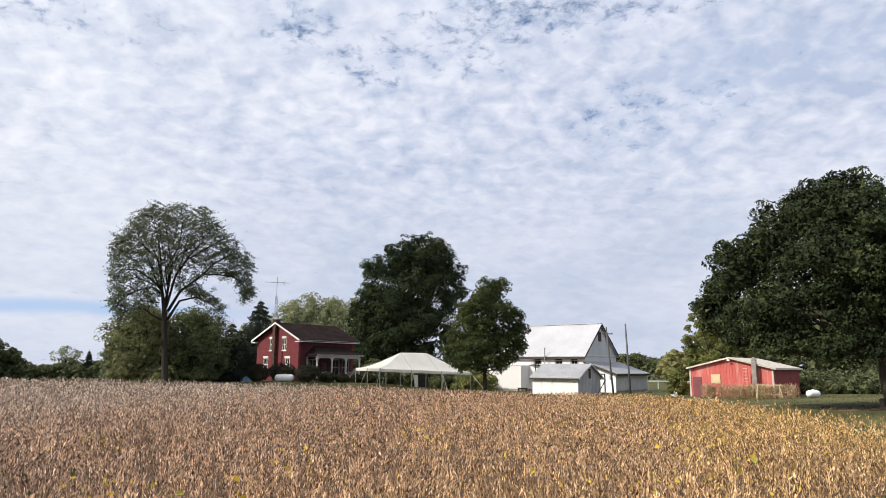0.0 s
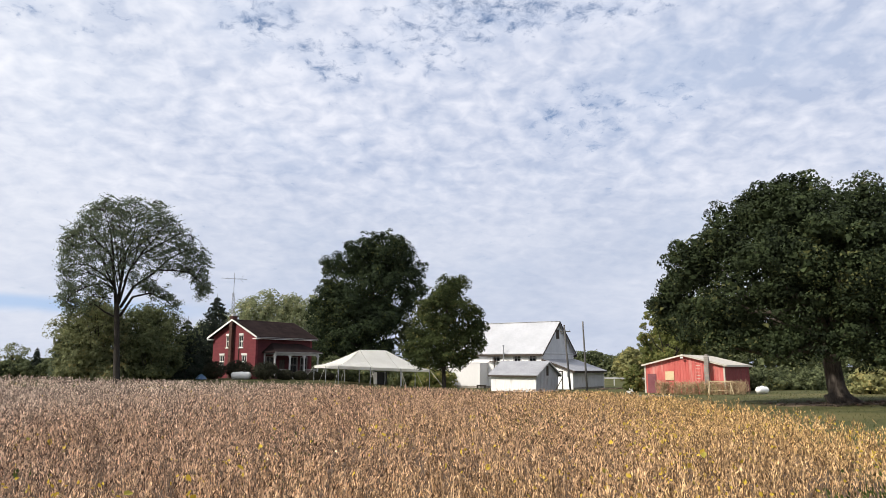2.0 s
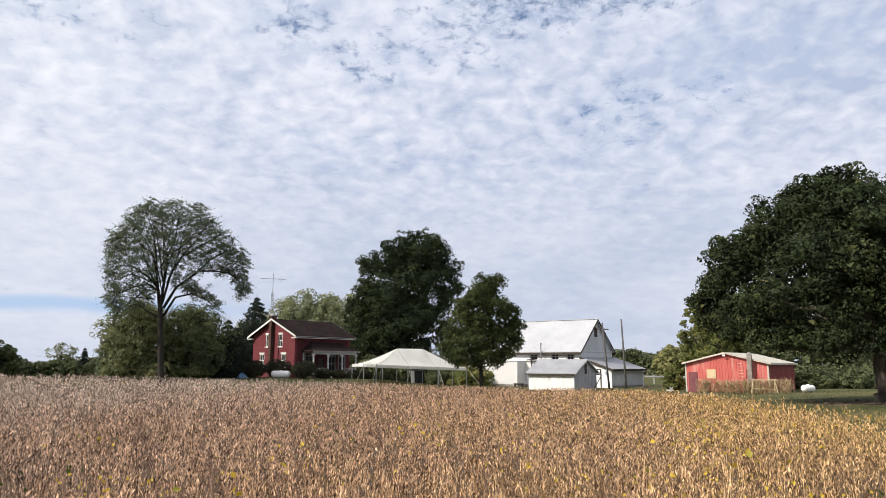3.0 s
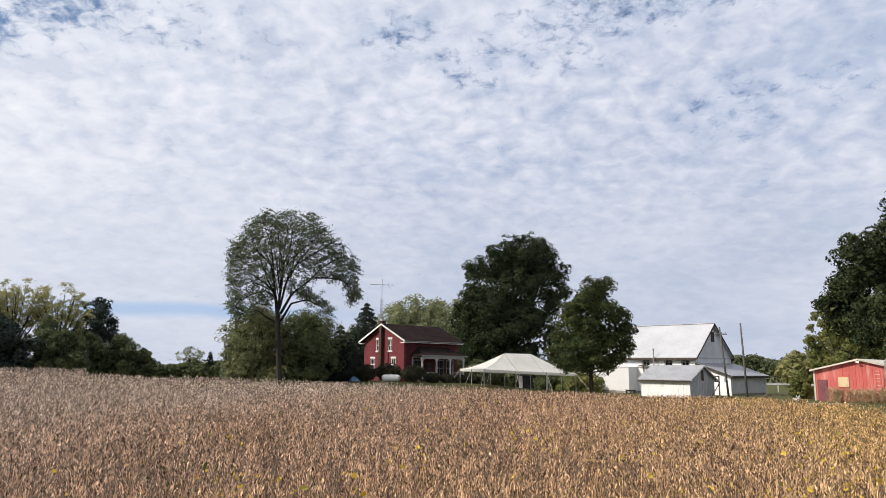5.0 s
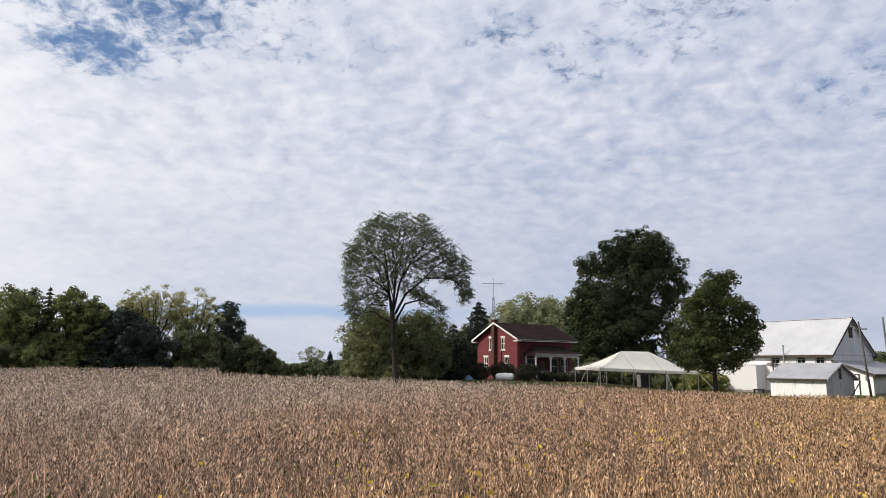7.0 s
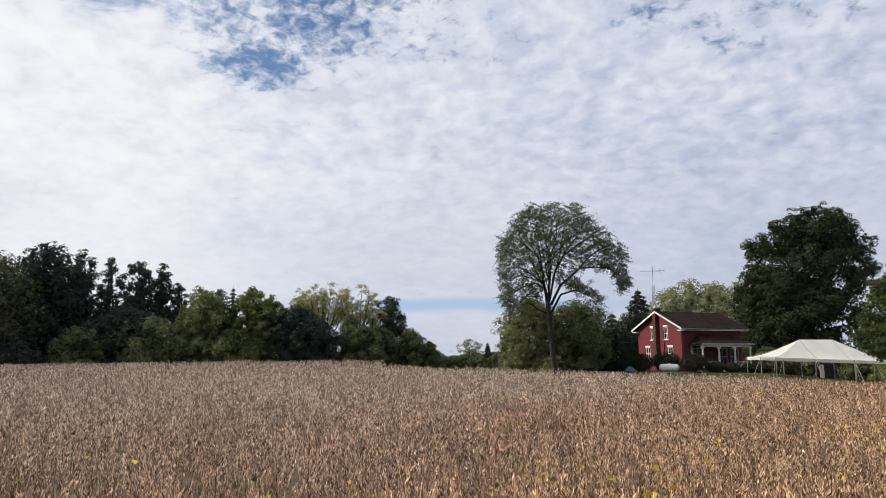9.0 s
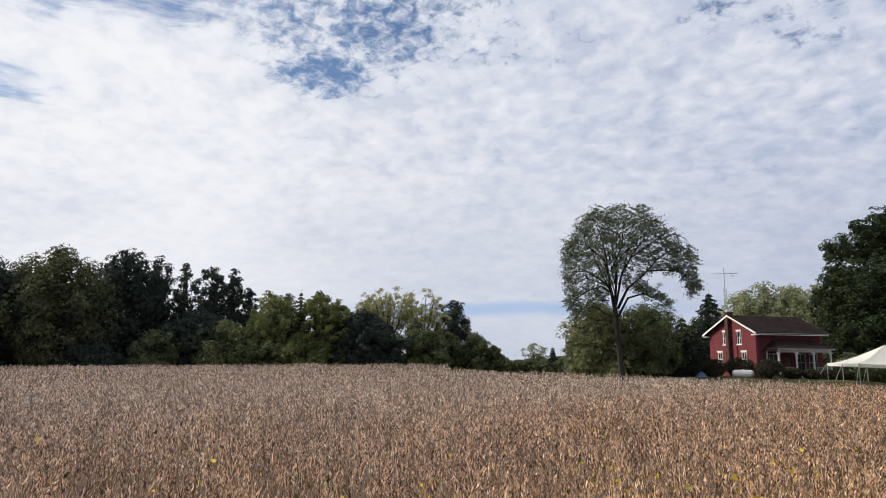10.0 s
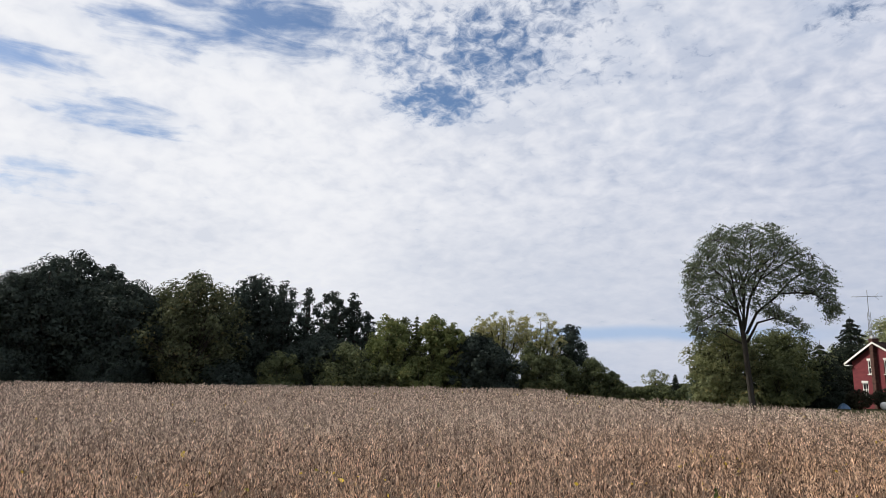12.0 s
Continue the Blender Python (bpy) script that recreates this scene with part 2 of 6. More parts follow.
# Shaded copy of the red siding, for the side turned from the sun.
SHED_SHADED = surface("red steel siding darkened for shade", (0.20, 0.040, 0.040), (0.27, 0.058, 0.055), 0.5, 0.6, 0.0, fine=7, bump=0.15, stretch=(3, 3, 0.25))
DOOR_PLUM = surface("plum painted door", (0.16, 0.05, 0.06), (0.22, 0.08, 0.09), 1.5, 0.6)
TIN = surface("pale steel trim", (0.48, 0.44, 0.37), (0.60, 0.55, 0.47), 1.5, 0.5, 0.1)
DARK_WOOD = surface("dark weathered wood", (0.035, 0.028, 0.024), (0.075, 0.06, 0.05), 2.0, 0.9, fine=20, stretch=(4, 4, 0.5))
POLE_WOOD = surface("grey weathered pole wood", (0.060, 0.058, 0.057), (0.12, 0.115, 0.11), 2.0, 0.9, fine=20, stretch=(6, 6, 0.4), bump=0.5)
PALE_WOOD = surface("pale sawn lumber", (0.50, 0.38, 0.22), (0.62, 0.50, 0.32), 2.0, 0.8, fine=20)
GLASS = glass_dark("window glass")
# Near-black colour stands in for the shade inside the house.
SHADOW_INSIDE = surface("interior boards darkened for shade", (0.015, 0.013, 0.012), (0.03, 0.026, 0.024), 1.0, 0.95)
TENT_CLOTH = surface("ivory tent canvas", (0.80, 0.79, 0.75), (0.87, 0.86, 0.83), 0.8, 0.75, fine=6, bump=0.25, through_light=0.12)
TANK_WHITE = surface("white enamel tank", (0.80, 0.79, 0.77), (0.86, 0.85, 0.83), 1.0, 0.35, stain=(0.6, 0.57, 0.5), stain_at=(0.6, 0.85))
METAL_GREY = surface("galvanised tube", (0.30, 0.31, 0.33), (0.42, 0.43, 0.45), 2.0, 0.5, 0.5)
BLUE_TARP = surface("blue plastic tarp", (0.10, 0.24, 0.46), (0.30, 0.44, 0.62), 2.0, 0.5, bump=0.6)
ROPE = surface("pale rope", (0.42, 0.40, 0.36), (0.55, 0.53, 0.48), 5.0, 0.9)
BLACK = surface("black plastic", (0.015, 0.015, 0.017), (0.03, 0.03, 0.033), 2.0, 0.5)
BARK = surface("grey-brown bark", (0.020, 0.017, 0.014), (0.046, 0.040, 0.034), 2.0, 0.95, fine=14, bump=0.8, stretch=(3, 3, 0.6))
BARK_DARK = surface("dark bark", (0.022, 0.018, 0.015), (0.05, 0.042, 0.034), 2.0, 0.95, fine=14, bump=0.8, stretch=(3, 3, 0.6))
BARK_MAPLE = surface("furrowed grey-brown bark", (0.040, 0.032, 0.027), (0.105, 0.088, 0.074), 2.0, 0.95, fine=9, bump=1.0, stretch=(5, 5, 0.5))
LITTER = surface("brown bark and leaf litter", (0.055, 0.040, 0.030), (0.16, 0.12, 0.09), 2.0, 0.95, bump=0.6)
STONE = surface("field stone", (0.20, 0.18, 0.16), (0.34, 0.31, 0.28), 2.0, 0.9, bump=0.5)
LEAF_MAPLE = leafy("maple leaves", (0.006, 0.010, 0.006), (0.050, 0.068, 0.028), (0.085, 0.090, 0.034), 0.05, 0.09)
LEAF_OAK = leafy("dark broad leaves", (0.008, 0.014, 0.009), (0.047, 0.066, 0.029), (0.075, 0.085, 0.028), 0.07, 0.2)
LEAF_PEAR = leafy("glossy green leaves", (0.016, 0.025, 0.011), (0.080, 0.100, 0.036), (0.13, 0.13, 0.04), 0.10, 0.25)
LEAF_ELM = leafy("elm leaves", (0.056, 0.076, 0.050), (0.145, 0.175, 0.112), (0.19, 0.21, 0.11), 0.06, 0.5)
LEAF_WOOD = leafy("woodland leaves", (0.034, 0.046, 0.025), (0.165, 0.186, 0.088), (0.18, 0.18, 0.07), 0.06, 0.3)
# Leaf colour darkened and blued to carry backlit shade and haze.
LEAF_SHADED = leafy("woodland leaves darkened for shade", (0.014, 0.022, 0.020), (0.062, 0.081, 0.063), None, 0, 0.14)
LEAF_YELLOW = leafy("yellowing leaves", (0.14, 0.148, 0.066), (0.37, 0.36, 0.155), (0.44, 0.38, 0.16), 0.2, 0.4)
LEAF_PALE = leafy("pale grey-green leaves", (0.15, 0.175, 0.095), (0.33, 0.355, 0.20), (0.38, 0.36, 0.19), 0.12, 0.4)
LEAF_BRIGHT = leafy("bright green leaves", (0.056, 0.076, 0.030), (0.225, 0.255, 0.098), (0.25, 0.24, 0.09), 0.12, 0.36)
LEAF_LIME = leafy("yellow-green leaves", (0.075, 0.090, 0.028), (0.20, 0.22, 0.072), (0.30, 0.26, 0.09), 0.15, 0.35)
LEAF_BROWN = leafy("bronzed leaves", (0.080, 0.094, 0.050), (0.31, 0.325, 0.16), (0.27, 0.23, 0.10), 0.08, 0.34)
LEAF_OLIVE = leafy("dull olive leaves", (0.034, 0.042, 0.024), (0.125, 0.140, 0.072), (0.16, 0.15, 0.07), 0.1, 0.2)
NEEDLES = leafy("spruce needles", (0.011, 0.018, 0.013), (0.034, 0.046, 0.032), None, 0, 0.1)
BUSH_RED = leafy("dark clipped shrub leaves", (0.018, 0.020, 0.013), (0.050, 0.050, 0.030), (0.062, 0.054, 0.036), 0.06, 0.12)
CORN = leafy("dry corn leaves", (0.28, 0.20, 0.12), (0.62, 0.47, 0.30), (0.22, 0.22, 0.09), 0.15, 0.25)
WEED = leafy("green weeds", (0.030, 0.045, 0.014), (0.085, 0.105, 0.030), (0.24, 0.24, 0.05), 0.12, 0.3)
GRASS = leafy("lawn grass", (0.040, 0.050, 0.018), (0.090, 0.096, 0.036), (0.20, 0.165, 0.08), 0.15, 0.3)
YELLOW_LEAF = leafy("yellowed bean leaves", (0.44, 0.31, 0.04), (0.76, 0.56, 0.08), (0.34, 0.30, 0.06), 0.10, 0.3)
SOY = field_material("ripe soybeans")


# ---------------- building helpers ----------------
def part(name, bm, material, parent=None, label="", m=None, smooth=False):
    """Links a bmesh as one mesh object, under a thing where one is given."""
    data = bpy.data.meshes.new(name)
    bm.normal_update()
    bm.to_mesh(data)
    bm.free()
    data.materials.append(material)
    if smooth:
        data.polygons.foreach_set("use_smooth", [True] * len(data.polygons))
    ob = new(name, data)
    if parent:
        ob.parent = parent
    if m is not None:
        ob.matrix_basis = m
    if label:
        ob["label"] = label
    return ob


def sheet(name, verts, faces, material, parent=None, m=None, label=""):
    data = bpy.data.meshes.new(name)
    data.from_pydata(verts.tolist() if hasattr(verts, "tolist") else verts, [], faces.tolist() if hasattr(faces, "tolist") else faces)
    data.materials.append(material)
    ob = new(name, data)
    if parent:
        ob.parent = parent
    if m is not None:
        ob.matrix_basis = m
    if label:
        ob["label"] = label
    return ob


def thing(name, m, label, category, group="", kind=""):
    ob = new(name)
    ob.matrix_basis = m
    ob.empty_display_size = 0.3
    return tagged(ob, label, category, group, kind)


def box(bm, x0, x1, y0, y1, z0, z1, bevel=0.0):
    v = [bm.verts.new(p) for p in ((x0, y0, z0), (x1, y0, z0), (x1, y1, z0), (x0, y1, z0), (x0, y0, z1), (x1, y0, z1), (x1, y1, z1), (x0, y1, z1))]
    f = [bm.faces.new([v[i] for i in q]) for q in ((3, 2, 1, 0), (4, 5, 6, 7), (0, 1, 5, 4), (1, 2, 6, 5), (2, 3, 7, 6), (3, 0, 4, 7))]
    if bevel:
        edges = {e for face in f for e in face.edges}
        bmesh.ops.bevel(bm, geom=list(edges), offset=bevel, segments=1, affect="EDGES")
    return bm


def one_box(x0, x1, y0, y1, z0, z1, bevel=0.0):
    return box(bmesh.new(), x0, x1, y0, y1, z0, z1, bevel)


def prism(points, axis_from, axis_to, axis="y"):
    """A solid with the given outline (pairs) drawn out along an axis."""
    bm = bmesh.new()

    def place(p, d):
        return (p[0], d, p[1]) if axis == "y" else (d, p[0], p[1]) if axis == "x" else (p[0], p[1], d)

    a = [bm.verts.new(place(p, axis_from)) for p in points]
    b = [bm.verts.new(place(p, axis_to)) for p in points]
    bm.faces.new(a)
    bm.faces.new(b[::-1])
    for i in range(len(points)):
        j = (i + 1) % len(points)
        bm.faces.new((a[j], a[i], b[i], b[j]))
    bmesh.ops.recalc_face_normals(bm, faces=bm.faces)
    return bm


def tube(bm, points, radii, sides=8):
    """A tapered tube through the points, closed at its ends."""
    rings = []
    pts = [Vector(p) for p in points]
    for i, p in enumerate(pts):
        along = (pts[min(i + 1, len(pts) - 1)] - pts[max(i - 1, 0)]).normalized()
        side = along.orthogonal().normalized() if i == 0 else (side - along * side.dot(along)).normalized()
        over = along.cross(side)
        r = radii[i] if hasattr(radii, "__len__") else radii
        rings.append([bm.verts.new(p + r * (math.cos(a) * side + math.sin(a) * over)) for a in (2 * math.pi * k / sides for k in range(sides))])
    for a, b in zip(rings, rings[1:]):
        for k in range(sides):
            bm.faces.new((a[k], a[(k + 1) % sides], b[(k + 1) % sides], b[k]))
    bm.faces.new(rings[0][::-1])
    bm.faces.new(rings[-1])
    return bm


def rod(points, radius, sides=8):
    return tube(bmesh.new(), points, radius, sides)


# ---------------- the lie of the land ----------------
LAND = np.array([
    (0, 0, 0), (-73, 18, .25), (-63, 41, .33), (-43, 61, .42), (-34.5, 53, .10), (-30, 52, 0), (-37, 68, -.2), (-18.7, 61, -.38), (-8, 66, -.68),
    (4.6, 65.5, -1.2), (6, 76, -1.35), (17, 60, -1.15), (15.3, 42, -.76), (10.8, 19, -.40), (8, 11.5, -.25), (18, 90, -1.35), (25, 73, -1.15), (31.6, 68, -1.1), (23.7, 38, -.35),
    (34, 66, -.95), (-17, 82, 0), (-22, 80, 0.05), (-8, 84, -.25), (-26, 67, -.25), (-5, 98, -1.2), (-40, 0, .1), (0, -40, .1), (60, 20, -.3), (60, 100, -1.2), (-60, 110, -1.0), (0, 160, -1.5)])


def land_weights():
    p, z = LAND[:, :2], LAND[:, 2]
    k = np.sqrt(((p[:, None] - p[None]) ** 2).sum(2) + 49)
    n = len(p)
    a = np.zeros((n + 1, n + 1))
    a[:n, :n], a[n, :n], a[:n, n] = k, 1, 1
    return np.linalg.solve(a, np.append(z, 0))


WEIGHTS = land_weights()


def land(x, y):
    """Height of the ground."""
    x, y = np.asarray(x, float), np.asarray(y, float)
    k = np.sqrt((x[..., None] - LAND[:, 0]) ** 2 + (y[..., None] - LAND[:, 1]) ** 2 + 49)
    z = k @ WEIGHTS[:-1] + WEIGHTS[-1]
    r = np.hypot(x, y - 40)
    fade = np.clip((260 - r) / 120, 0, 1)
    return np.clip(z, -1.9, 0.8) * fade - 1.2 * (1 - fade)


def ground_z(x, y):
    return float(land(np.array([x]), np.array([y]))[0])


FIELD = np.array([(1.2, 1.6), (3.2, 5.0), (3.85, 6.2), (4.9, 7.2), (7.6, 9.9), (9.0, 13), (11.1, 19.6), (15.3, 42.3), (16.5, 58.5), (5, 64.5), (-8, 64.5), (-18.7, 61), (-30, 53), (-36.3, 52.4), (-43.2, 61.3), (-63, 41), (-73, 18), (-76, -8), (-4, -1.2)])


def inside(x, y, poly):
    hit = np.zeros(x.shape, bool)
    for (ax, ay), (bx, by) in zip(poly, np.roll(poly, -1, 0)):
        cross = (ay > y) != (by > y)
        hit ^= cross & (x < (bx - ax) * (y - ay) / (by - ay + 1e-12) + ax)
    return hit


def ground_material():
    """Lawn and meadow grass, bare soil and straw where the beans stand, worn earth under the old maple, and a gravel lane."""
    m = bpy.data.materials.new("ground")
    m.use_nodes = True
    n = Nodes(m.node_tree)
    out = n.add("ShaderNodeOutputMaterial")
    where = n.add("ShaderNodeNewGeometry").outputs["Position"]
    broad, mid, fine = n.noise(where, 0.08, 4.0, 0.6), n.noise(where, 0.7, 4.0, 0.6), n.noise(where, 9.0, 4.0, 0.7)
    grass = n.mix(n.step(n.math("ADD", n.math("MULTIPLY", mid, 0.5), n.math("MULTIPLY", fine, 0.5)), 0.35, 0.65), (0.048, 0.055, 0.022, 1), (0.105, 0.103, 0.044, 1))
    grass = n.mix(n.step(broad, 0.50, 0.68), grass, (0.14, 0.12, 0.055, 1))
    soil = n.mix(fine, (0.05, 0.035, 0.025, 1), (0.17, 0.12, 0.085, 1))
    kind = n.add("ShaderNodeAttribute", attribute_name="soil").outputs["Fac"]
    colour = n.mix(kind, grass, soil)
    earth = n.add("ShaderNodeAttribute", attribute_name="earth").outputs["Fac"]
    bare = n.step(n.math("ADD", earth, n.math("MULTIPLY", n.math("SUBTRACT", mid, 0.5), 1.2)), 0.35, 0.75)
    colour = n.mix(bare, colour, n.mix(fine, (0.12, 0.08, 0.06, 1), (0.27, 0.20, 0.15, 1)))
    stones = n.add("ShaderNodeAttribute", attribute_name="gravel").outputs["Fac"]
    colour = n.mix(stones, colour, n.mix(fine, (0.22, 0.21, 0.20, 1), (0.42, 0.40, 0.38, 1)))
    relief = n.add("ShaderNodeBump", Strength=0.6, Distance=0.05, Height=fine)
    body = n.add("ShaderNodeBsdfPrincipled", Roughness=0.95)
    body.inputs["Specular IOR Level"].default_value = 0.1
    n.put(body.inputs["Base Color"], colour)
    n.put(body.inputs["Normal"], relief.outputs[0])
    n.put(out.inputs[0], body.outputs[0])
    return m


def make_ground():
    near = np.arange(-90, 91, 1.5)
    far = 90 * 1.22 ** np.arange(1, 19)
    axis = np.concatenate([-far[::-1], near, far])
    gx, gy = np.meshgrid(axis, axis + 40)
    gz = land(gx, gy)
    n = len(axis)
    verts = np.stack([gx, gy, gz], 2).reshape(-1, 3)
    i = np.arange(n * n).reshape(n, n)
    faces = np.stack([i[:-1, :-1], i[:-1, 1:], i[1:, 1:], i[1:, :-1]], 2).reshape(-1, 4)
    ob = sheet("ground", verts, faces, ground_material())
    x, y = verts[:, 0], verts[:, 1]
    marks = {"soil": inside(x, y, FIELD).astype(float),
             "earth": np.exp(-(((x - 24.5) / 5.5) ** 2 + ((y - 38) / 3.0) ** 2)),
             "gravel": (np.abs(y - (64.0 + 0.35 * (x - 17))) < 1.2) * (x > 14) * (x < 27) * 0.8}
    for name, values in marks.items():
        layer = ob.data.attributes.new(name, "FLOAT", "POINT")
        layer.data.foreach_set("value", values.astype(np.float32))
    ob.data.polygons.foreach_set("use_smooth", [True] * len(ob.data.polygons))
    tagged(ob, "gently falling farm ground with mown grass and bean stubble soil", "ground", kind="structure")


make_ground()


# ---------------- plants ----------------
def cards(centres, ups, sides, long, wide, bend=0.0):
    """Leaves or pods as small four-cornered pieces: verts and faces."""
    n = len(centres)
    a, b = ups * long[:, None] * 0.5, sides * wide[:, None] * 0.5
    v = np.empty((n, 4, 3))
    v[:, 0], v[:, 1], v[:, 2], v[:, 3] = centres - a, centres + b - a * bend, centres + a, centres - b - a * bend
    return v.reshape(-1, 3), np.arange(4 * n).reshape(n, 4)


def blades(centres, ups, sides, long, wide, lop=0.0):
    """Small three-cornered leaves, for foliage seen from afar: verts and faces."""
    n = len(centres)
    a, b = ups * long[:, None] * 0.5, sides * wide[:, None] * 0.5
    v = np.empty((n, 3, 3))
    v[:, 0], v[:, 1], v[:, 2] = centres - a - b, centres - a * 0.5 + b, centres + a + b * lop
    return v.reshape(-1, 3), np.arange(3 * n).reshape(n, 3)


def ovate(centres, ups, sides, long, wide):
    """Broad leaves with a pointed tip, folded a little along the midrib: verts and faces."""
    n = len(centres)
    a, b = ups * long[:, None] * 0.5, sides * wide[:, None] * 0.5
    fold = np.cross(ups, sides) * (wide * 0.14)[:, None]
    v = np.empty((n, 6, 3))
    v[:, 0], v[:, 3] = centres - a, centres + a
    v[:, 1], v[:, 2] = centres - a * 0.45 + b * 0.9 + fold, centres + a * 0.25 + b * 0.8 + fold
    v[:, 4], v[:, 5] = centres + a * 0.25 - b * 0.8 + fold, centres - a * 0.45 - b * 0.9 + fold
    k = np.arange(n)[:, None] * 6
    return v.reshape(-1, 3), np.concatenate([k + [0, 1, 2, 3], k + [0, 3, 4, 5]])


def unit(v):
    return v / (np.linalg.norm(v, axis=-1, keepdims=True) + 1e-9)


def leaf_cloud(rng, lumps, count, size, droop=0.25, subs=9, twig=0.40, fill=0.16, stray=0.05, tight=0.85):
    """Leaves on small domed clumps, the clumps on the outer sides of many overlapping lumps (x, y, z, radius, flatness)."""
    lumps = np.asarray(lumps, float)
    heart = np.average(lumps[:, :3], axis=0, weights=lumps[:, 3] ** 2)
    away = unit(lumps[:, :3] - heart)
    who = np.repeat(np.arange(len(lumps)), subs)
    out = unit(rng.normal(size=(len(who), 3)) + 0.7 * away[who] + [0, 0, 0.25])
    r = np.maximum(lumps[who, 3] * twig * (0.65 + 0.7 * rng.random(len(who))), size * 1.1)
    at = lumps[who, :3] + out * np.maximum(lumps[who, 3] - r * 0.55, 0.05)[:, None] * np.stack([np.ones(len(who)), np.ones(len(who)), lumps[who, 4]], 1)
    pick = rng.choice(len(who), count, p=r ** 2 / (r ** 2).sum())
    d = unit(rng.normal(size=(count, 3)) + 0.75 * out[pick] + [0, 0, 0.4])
    reach = r[pick] * (tight + (1.06 - tight) * rng.random(count))
    loose = rng.random(count) < stray
    reach[loose] *= 1.1 + 0.35 * rng.random(loose.sum())
    c = at[pick] + d * reach[:, None] * [1, 1, 0.75]
    normal = unit(d + 0.36 * rng.normal(size=(count, 3)) + [0, 0, 0.2])
    up = unit(unit(np.cross(normal, rng.normal(size=(count, 3)))) + [0, 0, -droop])
    side = unit(np.cross(normal, up))
    s = size * (0.6 + 0.8 * rng.random(count))
    v, f = blades(c, up, side, s, s * (0.8 + 0.4 * rng.random(count)))
    # oversized leaves added deep inside to block light and close the crown
    m = int(count * fill)
    share = lumps[:, 3] ** 2
    pick = rng.choice(len(lumps), m, p=share / share.sum())
    L = lumps[pick]
    c = L[:, :3] + unit(rng.normal(size=(m, 3))) * (L[:, 3] * 0.66 * rng.random(m) ** 0.4)[:, None]
    up = unit(rng.normal(size=(m, 3)))
    side = unit(np.cross(up, rng.normal(size=(m, 3))))
    s = np.minimum(L[:, 3] * 0.6, size * 2.8)
    v2, f2 = blades(c, up, side, s, s * 0.9)
    return np.concatenate([v, v2]), np.concatenate([f, f2 + len(v)])


def crown_lumps(rng, height, radius, base, count, lump=0.34, lean=(0, 0), top_heavy=0.5):
    """Lumps over an uneven crown: a few leading masses of their own height and reach, each broken into lumps."""
    mid, half = (height + base) / 2, (height - base) / 2
    bulge = [(rng.random() * 6.28, rng.random() * 1.6 - 0.7, 0.25 + 0.35 * rng.random()) for _ in range(5)]
    rows = []
    for k in range(count):
        u = (k + 0.5) / count * 2 - 1
        a = k * 2.39996 + rng.normal() * 0.5
        wide = max(0.0, 1 - abs(u) ** 2.4) ** 0.5 * (1 - top_heavy * 0.4 * max(u, 0))
        swell = 0.78
        for ba, bu, amount in bulge:
            swell += amount * math.exp(-((math.cos(a - ba) - 1) ** 2) * 1.2 - ((u - bu) / 0.45) ** 2)
        size = radius * lump * (0.55 + 0.75 * rng.random())
        reach = max(0.0, radius * wide * min(swell, 1.12) * (0.85 + 0.2 * rng.random()) - size * 0.7)
        z = mid + u * (half - size * 0.55)
        if u > 0.3:
            z -= (u - 0.3) * half * 0.45 * rng.random()
        rows.append((reach * math.cos(a) + lean[0] * (u + 1), reach * math.sin(a) + lean[1] * (u + 1), z, size, 0.85))
    rows.append((lean[0] * 1.4, lean[1] * 1.4, height - radius * lump * 0.9, radius * lump * 0.95, 0.9))
    for k in range(count // 3):
        u = rng.random() * 1.5 - 0.9
        a = rng.random() * 6.28
        reach = radius * 0.4 * rng.random()
        rows.append((reach * math.cos(a), reach * math.sin(a), mid + u * half * 0.75, radius * lump * 1.2, 0.9))
    return rows


def dome_lumps(rng, height, radius, base, count, rough=0.25):
    """Lumps over a rounded crown that closes to an even but knobbly outline, and fill its heart."""
    mid, half = base + (height - base) * 0.46, (height - base) * 0.54
    waves = rng.random((4, 3)) * 6.28
    rows = []
    for k in range(count):
        u = 1 - 1.86 * (k + 0.5) / count
        a = k * 2.39996 + rng.normal() * 0.25
        size = min(radius, half) * (0.17 + 0.15 * rng.random())
        swell = 1 + rough * sum(math.sin((j + 1.5) * a + w[0]) * math.sin((j + 2) * 1.3 * u + w[1]) for j, w in enumerate(waves)) * 0.7
        reach = max(0.0, (1 - abs(u) ** 2.3) ** 0.5 * radius * swell - size * 0.7)
        z = mid + u * (half - size * 0.8) * (1 - 0.3 * rough * (1 + math.sin(2 * a + waves[0][2])) * (u > 0.2))
        rows.append((reach * math.cos(a), reach * math.sin(a), z, size, 0.85))
    for k in range(count // 3):
        u, a = rng.random() * 1.5 - 0.8, rng.random() * 6.28
        reach = radius * 0.5 * rng.random() * (1 - abs(u) ** 2.3) ** 0.5
        rows.append((reach * math.cos(a), reach * math.sin(a), mid + u * half * 0.8, min(radius, half) * 0.34, 0.9))
    return rows


def limbs_to(bm, rng, lumps, foot, trunk_r, share=0.6):
    """Limbs from the trunk into the lumps of the crown."""
    for x, y, z, r, _ in lumps:
        if rng.random() > share or z < foot * 0.9:
            continue
        start = Vector((0, 0, min(z - 0.2, foot + (z - foot) * (0.15 + 0.35 * rng.random()))))
        end = Vector((x, y, z))
        mid = start.lerp(end, 0.5) + Vector((rng.normal() * 0.2, rng.normal() * 0.2, -0.08 * (end - start).length))
        tube(bm, [start, mid, end], [trunk_r * 0.38, trunk_r * 0.22, trunk_r * 0.07], 5)


